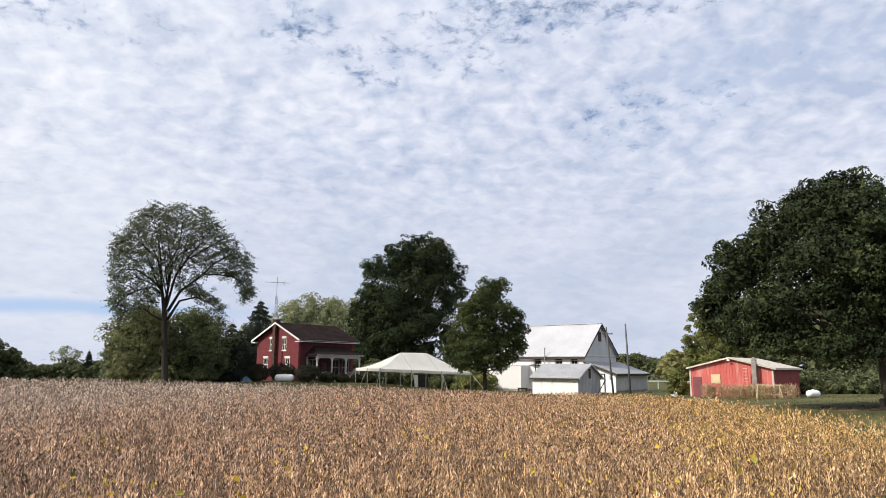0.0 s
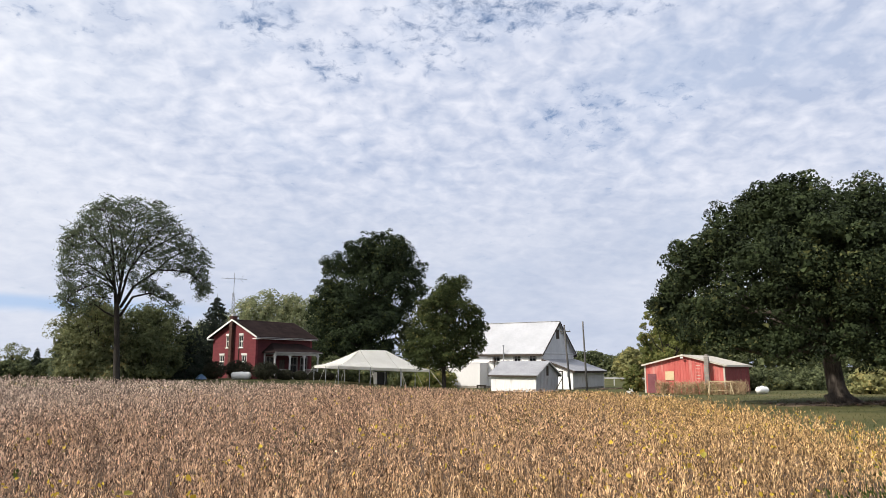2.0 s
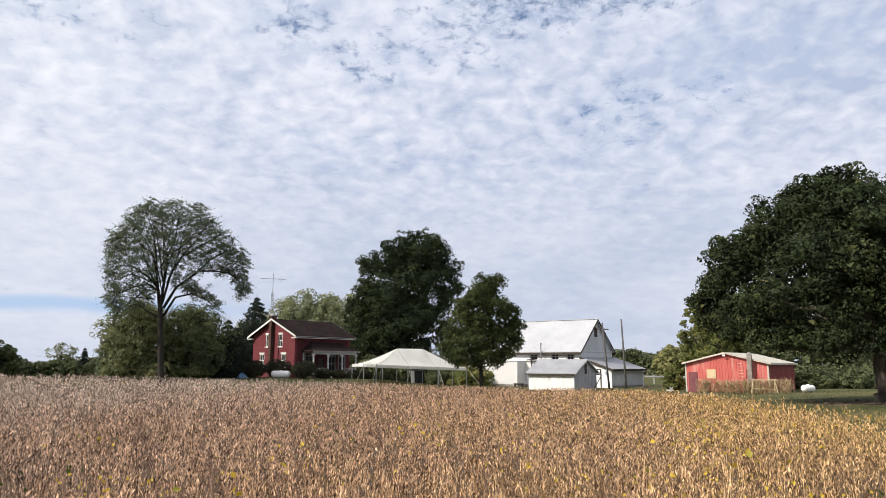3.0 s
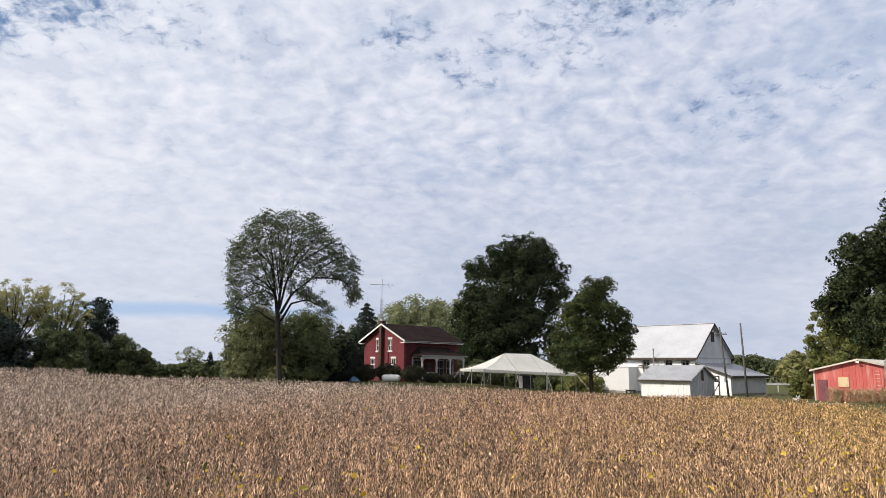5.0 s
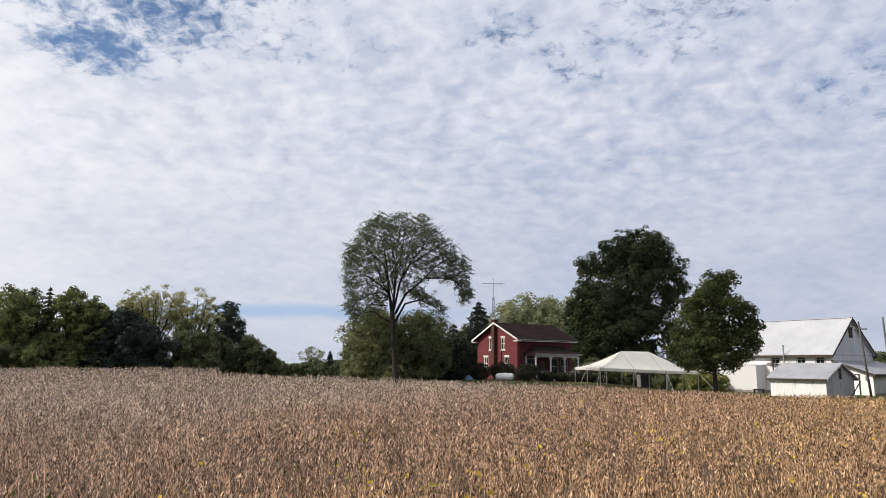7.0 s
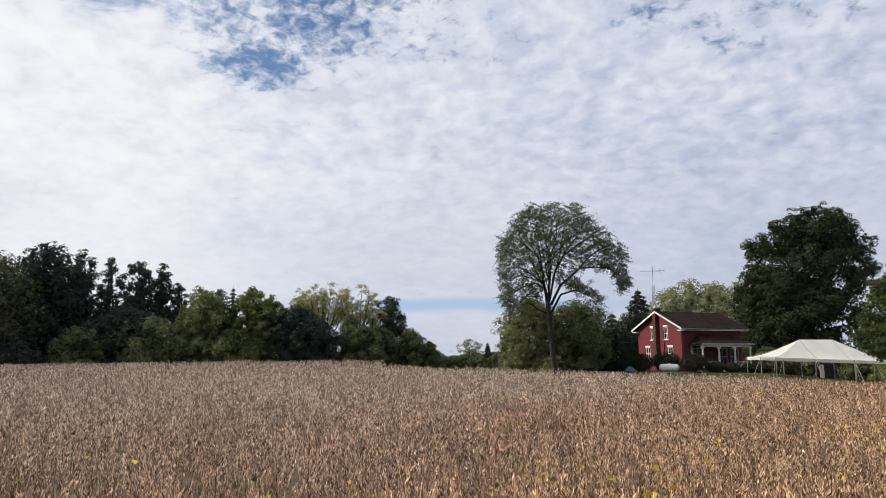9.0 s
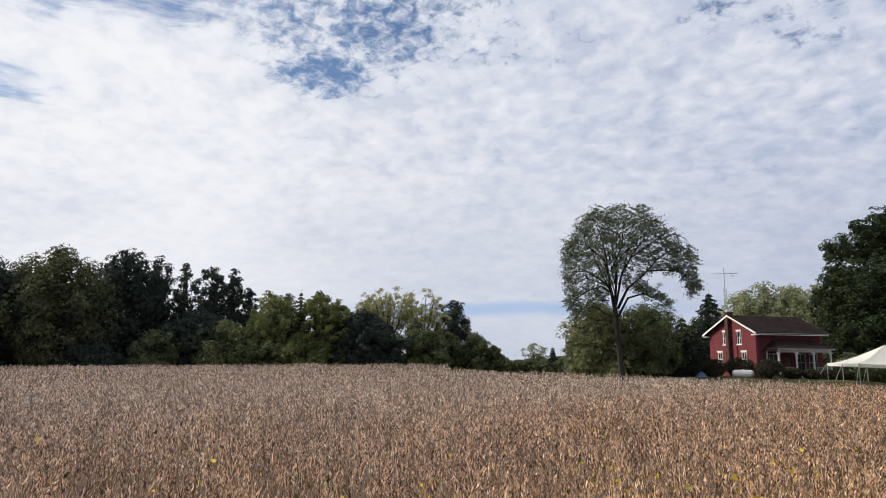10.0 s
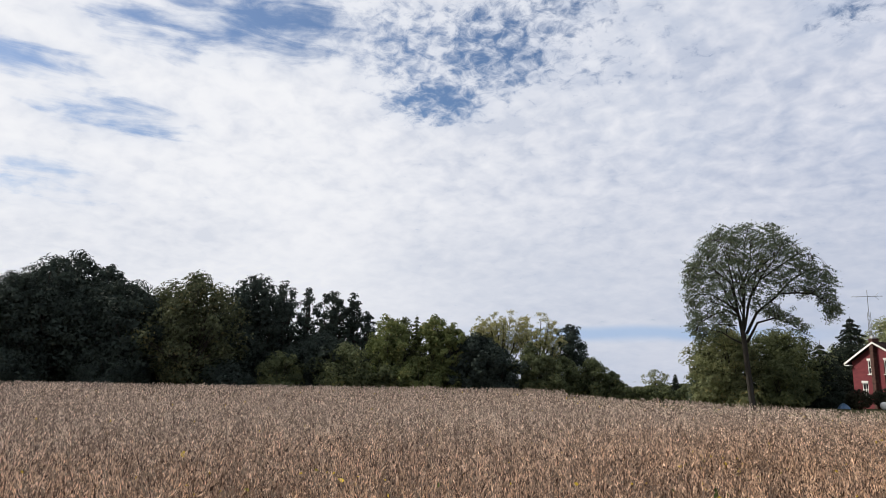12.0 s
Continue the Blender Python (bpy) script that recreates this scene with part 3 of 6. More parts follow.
def broadleaf(x, y, height, radius, leaves, bark, label, seed, base=0.18, count=26, leaf=0.3, n=9000, lump=0.34, trunk=None, lean=(0, 0), name="tree", category="tree", group="", top_heavy=0.5, sink=0.15, squash=(1, 1, 0), fill=0.16, dome=False, stray=0.04):
    rng = np.random.default_rng(seed)
    z = ground_z(x, y)
    ob = thing(name, pose(x, y, z - sink, 0, 0, squash[2]), label, category, group)
    lumps = [(a * squash[0], b * squash[1], c, r, f) for a, b, c, r, f in (dome_lumps(rng, height, radius, height * base, count) if dome else crown_lumps(rng, height, radius, height * base, count, lump, lean, top_heavy))]
    r = trunk or height * 0.022
    bm = bmesh.new()
    top = height * 0.72
    tube(bm, [(0, 0, -0.1), (0, 0, 0.35), (rng.normal() * 0.1, rng.normal() * 0.1, height * 0.3), (lean[0], lean[1], top)], [r * 1.6, r * 1.08, r * 0.85, r * 0.2], 9)
    limbs_to(bm, rng, lumps, max(height * base, height * 0.15), r)
    part("trunk", bm, bark, ob, smooth=True)
    v, f = leaf_cloud(rng, lumps, n, leaf, fill=fill, stray=stray)
    sheet("crown", v, f, leaves, ob)
    return ob


def bush(x, y, height, radius, leaves, label, seed, n=3500, leaf=0.22, name="bush", group="", count=14, category="bush"):
    rng = np.random.default_rng(seed)
    z = ground_z(x, y)
    ob = thing(name, pose(x, y, z - 0.1), label, category, group)
    lumps = crown_lumps(rng, height, radius, 0.0, count, 0.42)
    lumps += [(radius * 0.6 * math.cos(a), radius * 0.6 * math.sin(a), height * 0.22, radius * 0.4, 0.9) for a in np.arange(0, 6.2, 1.05)]
    bm = bmesh.new()
    for k in range(7):
        a = k * 0.9
        tube(bm, [(0.1 * math.cos(a), 0.1 * math.sin(a), 0), (radius * 0.3 * math.cos(a), radius * 0.3 * math.sin(a), height * 0.45), (radius * 0.55 * math.cos(a), radius * 0.55 * math.sin(a), height * 0.8)], [0.05, 0.035, 0.012], 5)
    part("stem", bm, BARK_DARK, ob)
    v, f = leaf_cloud(rng, lumps, n, leaf)
    v[:, 2] = np.maximum(v[:, 2], 0.02)
    sheet("crown", v, f, leaves, ob)
    return ob


def conifer(x, y, height, radius, label, seed, n=14000, leaf=0.26, tiers=22, name="spruce_tree", leaves=None):
    """Tiers of drooping boughs, each hung with needle sprays, thick enough to hide the stem."""
    rng = np.random.default_rng(seed)
    ob = thing(name, pose(x, y, ground_z(x, y) - 0.1), label, "tree")
    bm = rod([(0, 0, 0), (0, 0, height * 0.5), (0, 0, height * 0.985)], [height * 0.018, height * 0.011, 0.012], 8)
    pts, outs = [], []
    arms = 11
    total = sum((1 - k / tiers) + 0.08 for k in range(tiers)) * arms
    for k in range(tiers):
        h = height * (0.04 + 0.93 * k / tiers)
        reach = radius * (1 - k / tiers) ** 0.9 * (0.82 + 0.36 * rng.random()) + 0.10
        for j in range(arms):
            a = 6.283 * (j + rng.random() * 0.7) / arms + k * 0.9
            r = reach * (0.65 + 0.5 * rng.random())
            drop = 0.28 + 0.15 * rng.random()
            tip = Vector((r * math.cos(a), r * math.sin(a), h - drop * r))
            tube(bm, [(0, 0, h + 0.1), tip], [0.03, 0.008], 4)
            m = max(4, int(n * ((1 - k / tiers) + 0.08) / total))
            t = rng.random(m) ** 0.55
            c = np.array([0, 0, h + 0.1]) * (1 - t[:, None]) + np.array(tip) * t[:, None]
            spread = 0.22 * (1.15 - 0.6 * t) * max(reach, 0.35)
            c += rng.normal(size=(m, 3)) * spread[:, None] * [0.7, 0.7, 0.3]
            c[:, 2] -= 0.35 * rng.random(m) * height / tiers
            pts.append(c)
            outs.append(np.tile(np.array([math.cos(a), math.sin(a), -0.6]), (m, 1)))
    part("trunk", bm, BARK_DARK, ob)
    c, o = np.concatenate(pts), np.concatenate(outs)
    up = unit(o + 0.5 * rng.normal(size=c.shape))
    side = unit(np.cross(up, unit(rng.normal(size=c.shape) + o * [1, 1, 0] + [0, 0, 0.6])))
    s = leaf * (0.6 + 0.8 * rng.random(len(c)))
    v, f = blades(c, up, side, s, s * 0.6)
    sheet("crown", v, f, leaves or NEEDLES, ob)
    return ob


# ---------------- farm buildings, all square to one another ----------------
GRID = 51.5


def wall_with_openings(name, length, low, high, thick, openings, material, parent, m, gable=None):
    """A wall in its own x-z plane, its outer face at y = 0, with real openings (x0, x1, z0, z1); gable: (rise) of a peaked top."""
    bm = bmesh.new()
    xs = sorted({0.0, length, *(v for o in openings for v in o[:2])})
    zs = sorted({low, high, *(v for o in openings for v in o[2:])})
    for x0, x1 in zip(xs, xs[1:]):
        for z0, z1 in zip(zs, zs[1:]):
            cx, cz = (x0 + x1) / 2, (z0 + z1) / 2
            if not any(o[0] < cx < o[1] and o[2] < cz < o[3] for o in openings):
                box(bm, x0, x1, 0, thick, z0, z1)
    if gable:
        a = [bm.verts.new(p) for p in ((0, 0, high), (length, 0, high), (length / 2, 0, high + gable))]
        b = [bm.verts.new(p) for p in ((0, thick, high), (length, thick, high), (length / 2, thick, high + gable))]
        bm.faces.new(a)
        bm.faces.new(b[::-1])
        for i, j in ((0, 1), (1, 2), (2, 0)):
            bm.faces.new((a[j], a[i], b[i], b[j]))
    bmesh.ops.remove_doubles(bm, verts=bm.verts, dist=0.0005)
    bmesh.ops.recalc_face_normals(bm, faces=bm.faces)
    return part(name, bm, material, parent, m=m)


def sash_window(parent, m, wide, tall, trim=0.12, head=0.0, bars=True, material=None):
    """A sash window set in an opening, its foot at the middle of its base: frame, head, sill, two panes, glazing bars."""
    material = material or WHITE_TRIM
    bm = bmesh.new()
    w = wide / 2
    box(bm, -w, -w + 0.07, 0.02, 0.12, 0, tall)
    box(bm, w - 0.07, w, 0.02, 0.12, 0, tall)
    box(bm, -w + 0.07, w - 0.07, 0.02, 0.12, tall - 0.07, tall)
    box(bm, -w + 0.07, w - 0.07, 0.02, 0.12, 0, 0.07)
    box(bm, -w + 0.07, w - 0.07, 0.03, 0.11, tall / 2 - 0.04, tall / 2 + 0.04)
    if bars:
        box(bm, -0.02, 0.02, 0.05, 0.10, 0.07, tall / 2 - 0.04)
        box(bm, -0.02, 0.02, 0.05, 0.10, tall / 2 + 0.04, tall - 0.07)
    win = part("window", bm, material, parent, m=m)
    for z0, z1 in ((0.05, tall / 2), (tall / 2, tall - 0.05)):
        part("pane", one_box(-w + 0.05, w - 0.05, 0.075, 0.085, z0, z1), GLASS, win, "dark reflecting glass")
    part("sill", one_box(-w - 0.1, w + 0.1, -0.08, 0.02, -0.1, 0.0, 0.01), material, win)
    if trim:
        part("casing", one_box(-w - trim, -w, -0.03, 0.0, 0, tall), material, win)
        part("casing", one_box(w, w + trim, -0.03, 0.0, 0, tall), material, win)
    if head:
        part("lintel", one_box(-w - trim - 0.06, w + trim + 0.06, -0.06, 0.0, tall, tall + head, 0.012), material, win)
    return win


def turned(x, y, z, rz=0):
    return pose(x, y, z, 0, 0, rz)


def brick_house():
    length, width, eave, rise = 8.75, 7.7, 4.85, 1.8
    base = -0.02
    house = thing("brick_house", turned(-16.56, 81.33, base, GRID), "two-storey red brick farmhouse with brown shingle roof and grey porch", "house")
    # gable wall towards the field: its x runs along the house's -y
    g = turned(0, width, 0, -90)
    low = [(1.35, 2.2, 1.2, 2.65), (5.35, 6.2, 1.2, 2.65)]
    up = [(2.4, 3.1, 3.55, 4.95), (4.75, 5.45, 3.55, 4.95)]
    wall_with_openings("gable_wall", width, -0.6, eave + 0.2, 0.3, low + up, RED_BRICK, house, g, rise - 0.2)
    for x0, x1, z0, z1 in low + up:
        sash_window(house, g @ pose((x0 + x1) / 2, 0, z0), x1 - x0, z1 - z0, 0.0, 0.22)
    # Front openings enlarged so their dark glass stands in for porch shade.
    front = [(1.3, 2.5, 0.62, 2.5), (3.3, 4.2, 0.1, 2.2), (4.9, 6.1, 0.62, 2.5), (6.6, 7.7, 0.62, 2.5)]
    f = turned(0.3, 0, 0)
    # front wall carries its shade in a darker brick colour
    wall_with_openings("front_wall", length - 0.6, -0.6, eave, 0.3, front, RED_SHADED, house, f)
    # Frames and door coloured dark for the shade under the porch.
    for x0, x1, z0, z1 in front:
        if z0 > 0.5:
            sash_window(house, f @ pose((x0 + x1) / 2, 0, z0), x1 - x0, z1 - z0, 0.05, 0.06, True, DULLED_TRIM)
    door = part("front_door", one_box(3.62, 4.48, 0.08, 0.14, 0.1, 2.18), DARK_WOOD, house, "panelled front door, darkened for porch shade")
    part("door_knob", rod([(4.4, 0.03, 1.1), (4.4, 0.08, 1.1)], 0.035), METAL_GREY, door)
    wall_with_openings("back_wall", length - 0.6, -0.6, eave, 0.3, [], RED_BRICK, house, turned(length - 0.3, width, 0, 180))
    wall_with_openings("far_gable_wall", width, -0.6, eave, 0.3, [], RED_BRICK, house, turned(length, 0, 0, 90), rise)
    part("upper_floor", one_box(0.3, length - 0.3, 0.3, width - 0.3, 2.9, 3.05), SHADOW_INSIDE, house)
    # roof slabs with overhang
    over, eaves, t = 0.45, 0.62, 0.16
    slope = rise / (width / 2)
    for side in (0, 1):
        y_low, y_top = (-eaves, width / 2) if side == 0 else (width + eaves, width / 2)
        z_low, z_top = eave - eaves * slope, eave + rise
        part("roof", prism([(y_low, z_low + 0.04), (y_top, z_top + 0.04), (y_top, z_top + t + 0.04), (y_low, z_low + t + 0.04)], -over, length + over, "x"), ROOF_BROWN, house, "brown asphalt shingle roof slope")
        for x0 in (-over - 0.05, length + over):
            # Far pair coloured dark for the shade they show edge-on to the camera.
            part("bargeboard", prism([(y_low, z_low + 0.0), (y_top, z_top + 0.02), (y_top, z_top + t + 0.05), (y_low, z_low + t + 0.05)], x0, x0 + 0.05, "x"), WHITE_TRIM if x0 < 0 else DARK_WOOD, house, "painted bargeboard under the roof edge")
        y = y_low - 0.05 if side == 0 else y_low
        part("gutter", one_box(-over, length + over, y, y + 0.05, z_low + 0.05, z_low + 0.15), DULLED_TRIM, house)
        part("soffit", one_box(-over, length + over, min(y_low, y_low + (eaves if side == 0 else -eaves)), max(y_low, y_low + (eaves if side == 0 else -eaves)), z_low - 0.06, z_low - 0.02), WHITE_TRIM, house)
        part("cornice_return", one_box(-over, -0.01, y_low + (0 if side == 0 else -0.75), y_low + (0.75 if side == 0 else 0), z_low - 0.10, z_low - 0.0), WHITE_TRIM, house)
    # outside chimney up the gable
    stack = bmesh.new()
    box(stack, -0.42, -0.003, 3.86, 4.34, -0.6, 6.2)
    box(stack, -0.42, 0.3, 3.82, 4.38, 6.2, eave + rise + 0.45)
    box(stack, -0.47, 0.35, 3.77, 4.43, eave + rise + 0.45, eave + rise + 0.55)
    part("chimney", stack, DARK_BRICK, house, "tall dark brick chimney up the gable")
    part("chimney_cap", one_box(-0.30, 0.18, 3.9, 4.3, eave + rise + 0.55, eave + rise + 0.78, 0.02), GREY_TRIM, house)
    part("downpipe", rod([(-0.06, 2.9, 0.2), (-0.06, 2.9, 4.7)], 0.045), DARK_BRICK, house)
    # porch along the front, trim and floor coloured darker to stand in for shade
    px0, px1, deep, top = 1.2, 8.1, 1.9, 2.75
    part("porch_ceiling", one_box(px0 + 0.16, px1 - 0.02, -deep + 0.18, -0.006, top + 0.10, top + 0.15), DULLED_TRIM, house)
    part("porch_floor", one_box(px0, px1, -deep, -0.004, -0.5, 0.32, 0.02), DARK_WOOD, house)
    # porch roof hipped at both ends
    bm = bmesh.new()
    for lift in (0.0, 0.12):
        pts = [(px0 - 0.25, -deep - 0.3, top + 0.18), (px1 + 0.25, -deep - 0.3, top + 0.18), (px1 + 0.25, -0.004, top + 0.18), (px1 - 1.1, -0.004, top + 1.2), (px0 + 1.1, -0.004, top + 1.2), (px0 - 0.25, -0.004, top + 0.18)]
        v = [bm.verts.new((x, y, z + lift)) for x, y, z in pts]
        faces = [(0, 1, 3, 4), (1, 2, 3), (0, 4, 5)]
        for q in faces:
            bm.faces.new([v[i] for i in (q if lift else q[::-1])])
        if lift:
            for i in range(6):
                k = (i + 1) % 6
                bm.faces.new((under[i], under[k], v[k], v[i]))
        under = v
    bmesh.ops.recalc_face_normals(bm, faces=bm.faces)
    part("porch_roof", bm, ROOF_BROWN, house, "hipped brown shingle porch roof")
    part("porch_beam", one_box(px0, px1, -deep, -deep + 0.16, top - 0.1, top + 0.16), GREY_TRIM, house)
    part("porch_end_beam", one_box(px0, px0 + 0.14, -deep + 0.16, -0.004, top + 0.0, top + 0.16), DULLED_TRIM, house)
    part("porch_fascia", one_box(px0 - 0.27, px1 + 0.27, -deep - 0.34, -deep - 0.3, top + 0.14, top + 0.30), DULLED_TRIM, house)
    part("wall_post", one_box(px0 + 0.02, px0 + 0.15, -0.14, -0.004, 0.32, top), GREY_TRIM, house)
    for x in (px0 + 0.09, 3.53, 5.77, px1 - 0.09):
        bm = one_box(x - 0.065, x + 0.065, -deep + 0.0, -deep + 0.16, 0.32, top - 0.1)
        for s in (-1, 1):
            box(bm, min(x + s * 0.065, x + s * 0.30), max(x + s * 0.065, x + s * 0.30), -deep + 0.05, -deep + 0.11, top - 0.20, top - 0.1)
            box(bm, min(x + s * 0.065, x + s * 0.16), max(x + s * 0.065, x + s * 0.16), -deep + 0.05, -deep + 0.11, top - 0.36, top - 0.20)
        part("porch_post", bm, GREY_TRIM, house, "porch post with brackets, white greyed for shade")
    for x0, x1 in ((px0 + 0.17, 3.45), (5.85, px1 - 0.17)):
        bm = one_box(x0, x1, -deep + 0.05, -deep + 0.11, 0.40, 0.46)
        k = x0 + 0.1
        while k < x1 - 0.05:
            box(bm, k - 0.02, k + 0.02, -deep + 0.06, -deep + 0.10, 0.46, 1.0)
            k += 0.16
        box(bm, x0, x1, -deep + 0.02, -deep + 0.14, 1.0, 1.08)
        part("porch_railing", bm, DULLED_TRIM, house)
    part("porch_step", one_box(3.9, 5.2, -deep - 0.4, -deep - 0.004, -0.05, 0.16, 0.01), GREY_TRIM, house)
    return house


def ribbed(length, low, high, pitch, depth, thick=0.03):
    """A sheet of ribbed steel in the x-z plane, outer face towards -y."""
    bm = bmesh.new()
    n = int(length / pitch)
    xs = []
    for k in range(n):
        x = k * pitch
        xs += [(x, 0), (x + pitch * 0.72, 0), (x + pitch * 0.79, -depth), (x + pitch * 0.93, -depth)]
    xs.append((length, 0))
    xs += [(length, thick), (0, thick)]
    ring = [[bm.verts.new((x, y, z)) for z in (low, high)] for x, y in xs]
    for a, b in zip(ring, ring[1:] + ring[:1]):
        bm.faces.new((a[0], b[0], b[1], a[1]))
    bm.faces.new([a[1] for a in ring])
    bm.faces.new([a[0] for a in ring[::-1]])
    bmesh.ops.recalc_face_normals(bm, faces=bm.faces)
    return bm


def roof_slab(y_low, z_low, y_top, z_top, x0, x1, thick=0.08, rib=0.0):
    """A sloping roof, its eave at y_low; ribs run up the slope."""
    line = [(x0, 0.0), (x1, 0.0), (x1, thick)]
    if rib:
        k = x1 - rib * 0.5
        while k > x0 + 0.1:
            line += [(k + 0.04, thick), (k + 0.018, thick + 0.011), (k - 0.018, thick + 0.011), (k - 0.04, thick)]
            k -= rib
    line.append((x0, thick))
    bm = bmesh.new()
    low = [bm.verts.new((x, y_low, z_low + h)) for x, h in line]
    top = [bm.verts.new((x, y_top, z_top + h)) for x, h in line]
    bm.faces.new(low)
    bm.faces.new(top[::-1])
    for i in range(len(line)):
        j = (i + 1) % len(line)
        bm.faces.new((low[j], low[i], top[i], top[j]))
    bmesh.ops.recalc_face_normals(bm, faces=bm.faces)
    return bm


def white_barn():
    wide, long, eave, rise = 9.4, 15.2, 4.75, 4.0
    barn = thing("white_barn", turned(18.06, 90.21, -1.35, GRID), "large white barn with pale steel roof and grey gable", "barn")
    # long side: x = 0, facing -x; wall's own x runs along -y from the far end
    s = turned(0, long, 0, -90)
    wins = [(long - 1.9, long - 0.9, 3.4, 4.45), (long - 4.15, long - 3.15, 3.4, 4.45), (long - 7.4, long - 6.3, 3.45, 4.45)]
    wall_with_openings("long_wall", long, 3.25, eave, 0.2, wins, WHITE_WALL, barn, s)
    for x0, x1, z0, z1 in wins:
        sash_window(barn, s @ pose((x0 + x1) / 2, 0, z0), x1 - x0, z1 - z0, 0.1, 0, True, GREY_TRIM)
    bay = 8.1
    part("lower_wall", one_box(-0.12, 0.2, 0.0, bay, 0.25, 3.25), WHITE_WALL, barn, "white painted lower wall, stained")
    # Bay added and deepened so its end and shadow grey the wall beside it.
    part("projecting_bay", one_box(-2.2, 0.2, bay, long, 0.25, 3.25), WHITE_WALL, barn, "white painted bay, added for its shadow")
    part("ledge", one_box(-0.20, 0.0, 0.0, bay, 3.254, 3.34), DARK_WOOD, barn)
    part("bay_roof", one_box(-2.27, 0.0, bay, long, 3.254, 3.31), GREY_ROOF, barn)
    part("footing", one_box(-0.10, 0.2, 0.02, bay, -0.4, 0.25), STONE, barn)
    part("bay_footing", one_box(-2.15, 0.2, bay + 0.02, long - 0.02, -0.4, 0.25), STONE, barn)
    # gable towards the yard: y = 0, facing -y
    gable = wall_with_openings("gable_wall", wide - 0.2, 0, eave, 0.2, [], WHITE_STEEL, barn, turned(0.2, 0, 0), None)
    peak = prism([(0, eave), (wide, eave), (wide / 2, eave + rise)], 0, 0.2, "y")
    part("gable_peak", peak, WHITE_STEEL, barn, "grey-white gable boarding")
    part("gable_band", one_box(0.2, wide - 0.2, -0.04, -0.003, eave - 0.35, eave - 0.22), GREY_TRIM, barn)
    part("hay_door", one_box(wide / 2 - 0.55, wide / 2 + 0.35, -0.03, -0.003, eave + 1.75, eave + 3.0), DARK_WOOD, barn, "dark hay door under the peak")
    wall_with_openings("back_wall", long, 0, eave, 0.2, [], WHITE_WALL, barn, turned(wide, 0, 0, 90))
    wall_with_openings("far_gable_wall", wide - 0.4, 0, eave, 0.2, [], WHITE_WALL, barn, turned(wide - 0.2, long, 0, 180), None)
    part("far_gable_peak", prism([(0, eave), (wide, eave), (wide / 2, eave + rise)], long - 0.2, long, "y"), WHITE_WALL, barn)
    slope = rise / (wide / 2)
    half = wide / 2
    for side in (0, 1):
        x_low = -0.45 if side == 0 else wide + 0.45
        z_low, z_top = eave - 0.45 * slope, eave + rise
        bm = roof_slab(x_low, z_low + 0.06, half, z_top + 0.06, -long - 0.3, 0.35, 0.08, 0.75)
        # the slab's x runs along the barn's -y, its y along the barn's x
        part("roof", bm, STEEL_ROOF, barn, "pale galvanised steel roof slope", m=Matrix(((0, 1, 0, 0), (-1, 0, 0, 0), (0, 0, 1, 0), (0, 0, 0, 1))))
        part("rake_board", prism([(x_low, z_low - 0.12), (half, z_top - 0.12), (half, z_top + 0.1), (x_low, z_low + 0.1)], -0.40, -0.352, "y"), DARK_WOOD, barn)
        part("eave_board", one_box(min(x_low, x_low + 0.06), max(x_low, x_low + 0.06), -0.3, long + 0.3, z_low - 0.24, z_low + 0.05), DARK_WOOD, barn)
    part("ridge_cap", one_box(half - 0.15, half + 0.15, -0.35, long + 0.3, eave + rise + 0.12, eave + rise + 0.18), STEEL_ROOF, barn)
    # lean-to across the gable end
    d, w0, w1, lo, hi = 4.2, 0.0, 10.0, 2.35, 3.75
    part("lean_to_front", prism([(-d, 0), (-0.003, 0), (-0.003, hi), (-d, lo)], w0, w0 + 0.15, "x"), WHITE_WALL, barn, "white lean-to end wall")
    part("lean_to_far", prism([(-d, 0), (-0.003, 0), (-0.003, hi), (-d, lo)], w1 - 0.15, w1, "x"), WHITE_WALL, barn)
    part("lean_to_wall", ribbed(w1 - w0 - 0.3, 0.25, lo, 0.3, 0.02), WHITE_STEEL, barn, "grey-white ribbed steel wall", m=pose(w0 + 0.15, -d, 0))
    part("lean_to_footing", one_box(w0 + 0.15, w1 - 0.15, -d + 0.04, -d + 0.2, -0.4, 0.25), STONE, barn)
    slope = (hi - lo) / d
    part("lean_to_roof", roof_slab(-d - 0.35, lo - 0.35 * slope + 0.02, -0.003, hi + 0.02, w0 - 0.25, w1 + 0.25, 0.07, 0.8), GREY_ROOF, barn, "dull grey steel lean-to roof")
    part("lean_to_fascia", one_box(w0 - 0.25, w1 + 0.25, -d - 0.40, -d - 0.35, lo - 0.28, lo - 0.02), DARK_WOOD, barn)
    part("lean_to_rake", prism([(-d - 0.35, lo - 0.30), (-0.01, hi - 0.16), (-0.01, hi + 0.1), (-d - 0.35, lo - 0.04)], w0 - 0.30, w0 - 0.25, "x"), DARK_WOOD, barn)
    door = part("lean_to_door", one_box(w0 - 0.05, w0 - 0.003, -2.7, -1.2, 0.05, 2.2), WHITE_WALL, barn, "white plank door with brown frame")
    frame_bm = one_box(w0 - 0.07, w0 - 0.003, -1.2, -1.08, 0.05, 2.32)
    box(frame_bm, w0 - 0.07, w0 - 0.003, -2.82, -2.7, 0.05, 2.32)
    box(frame_bm, w0 - 0.07, w0 - 0.003, -2.7, -1.2, 2.2, 2.32)
    part("door_frame", frame_bm, DARK_WOOD, door)
    # vent pipe by the wall
    part("vent_pipe", rod([(-0.6, 5.4, -0.3), (-0.6, 5.4, 5.5)], 0.085), METAL_GREY, barn)
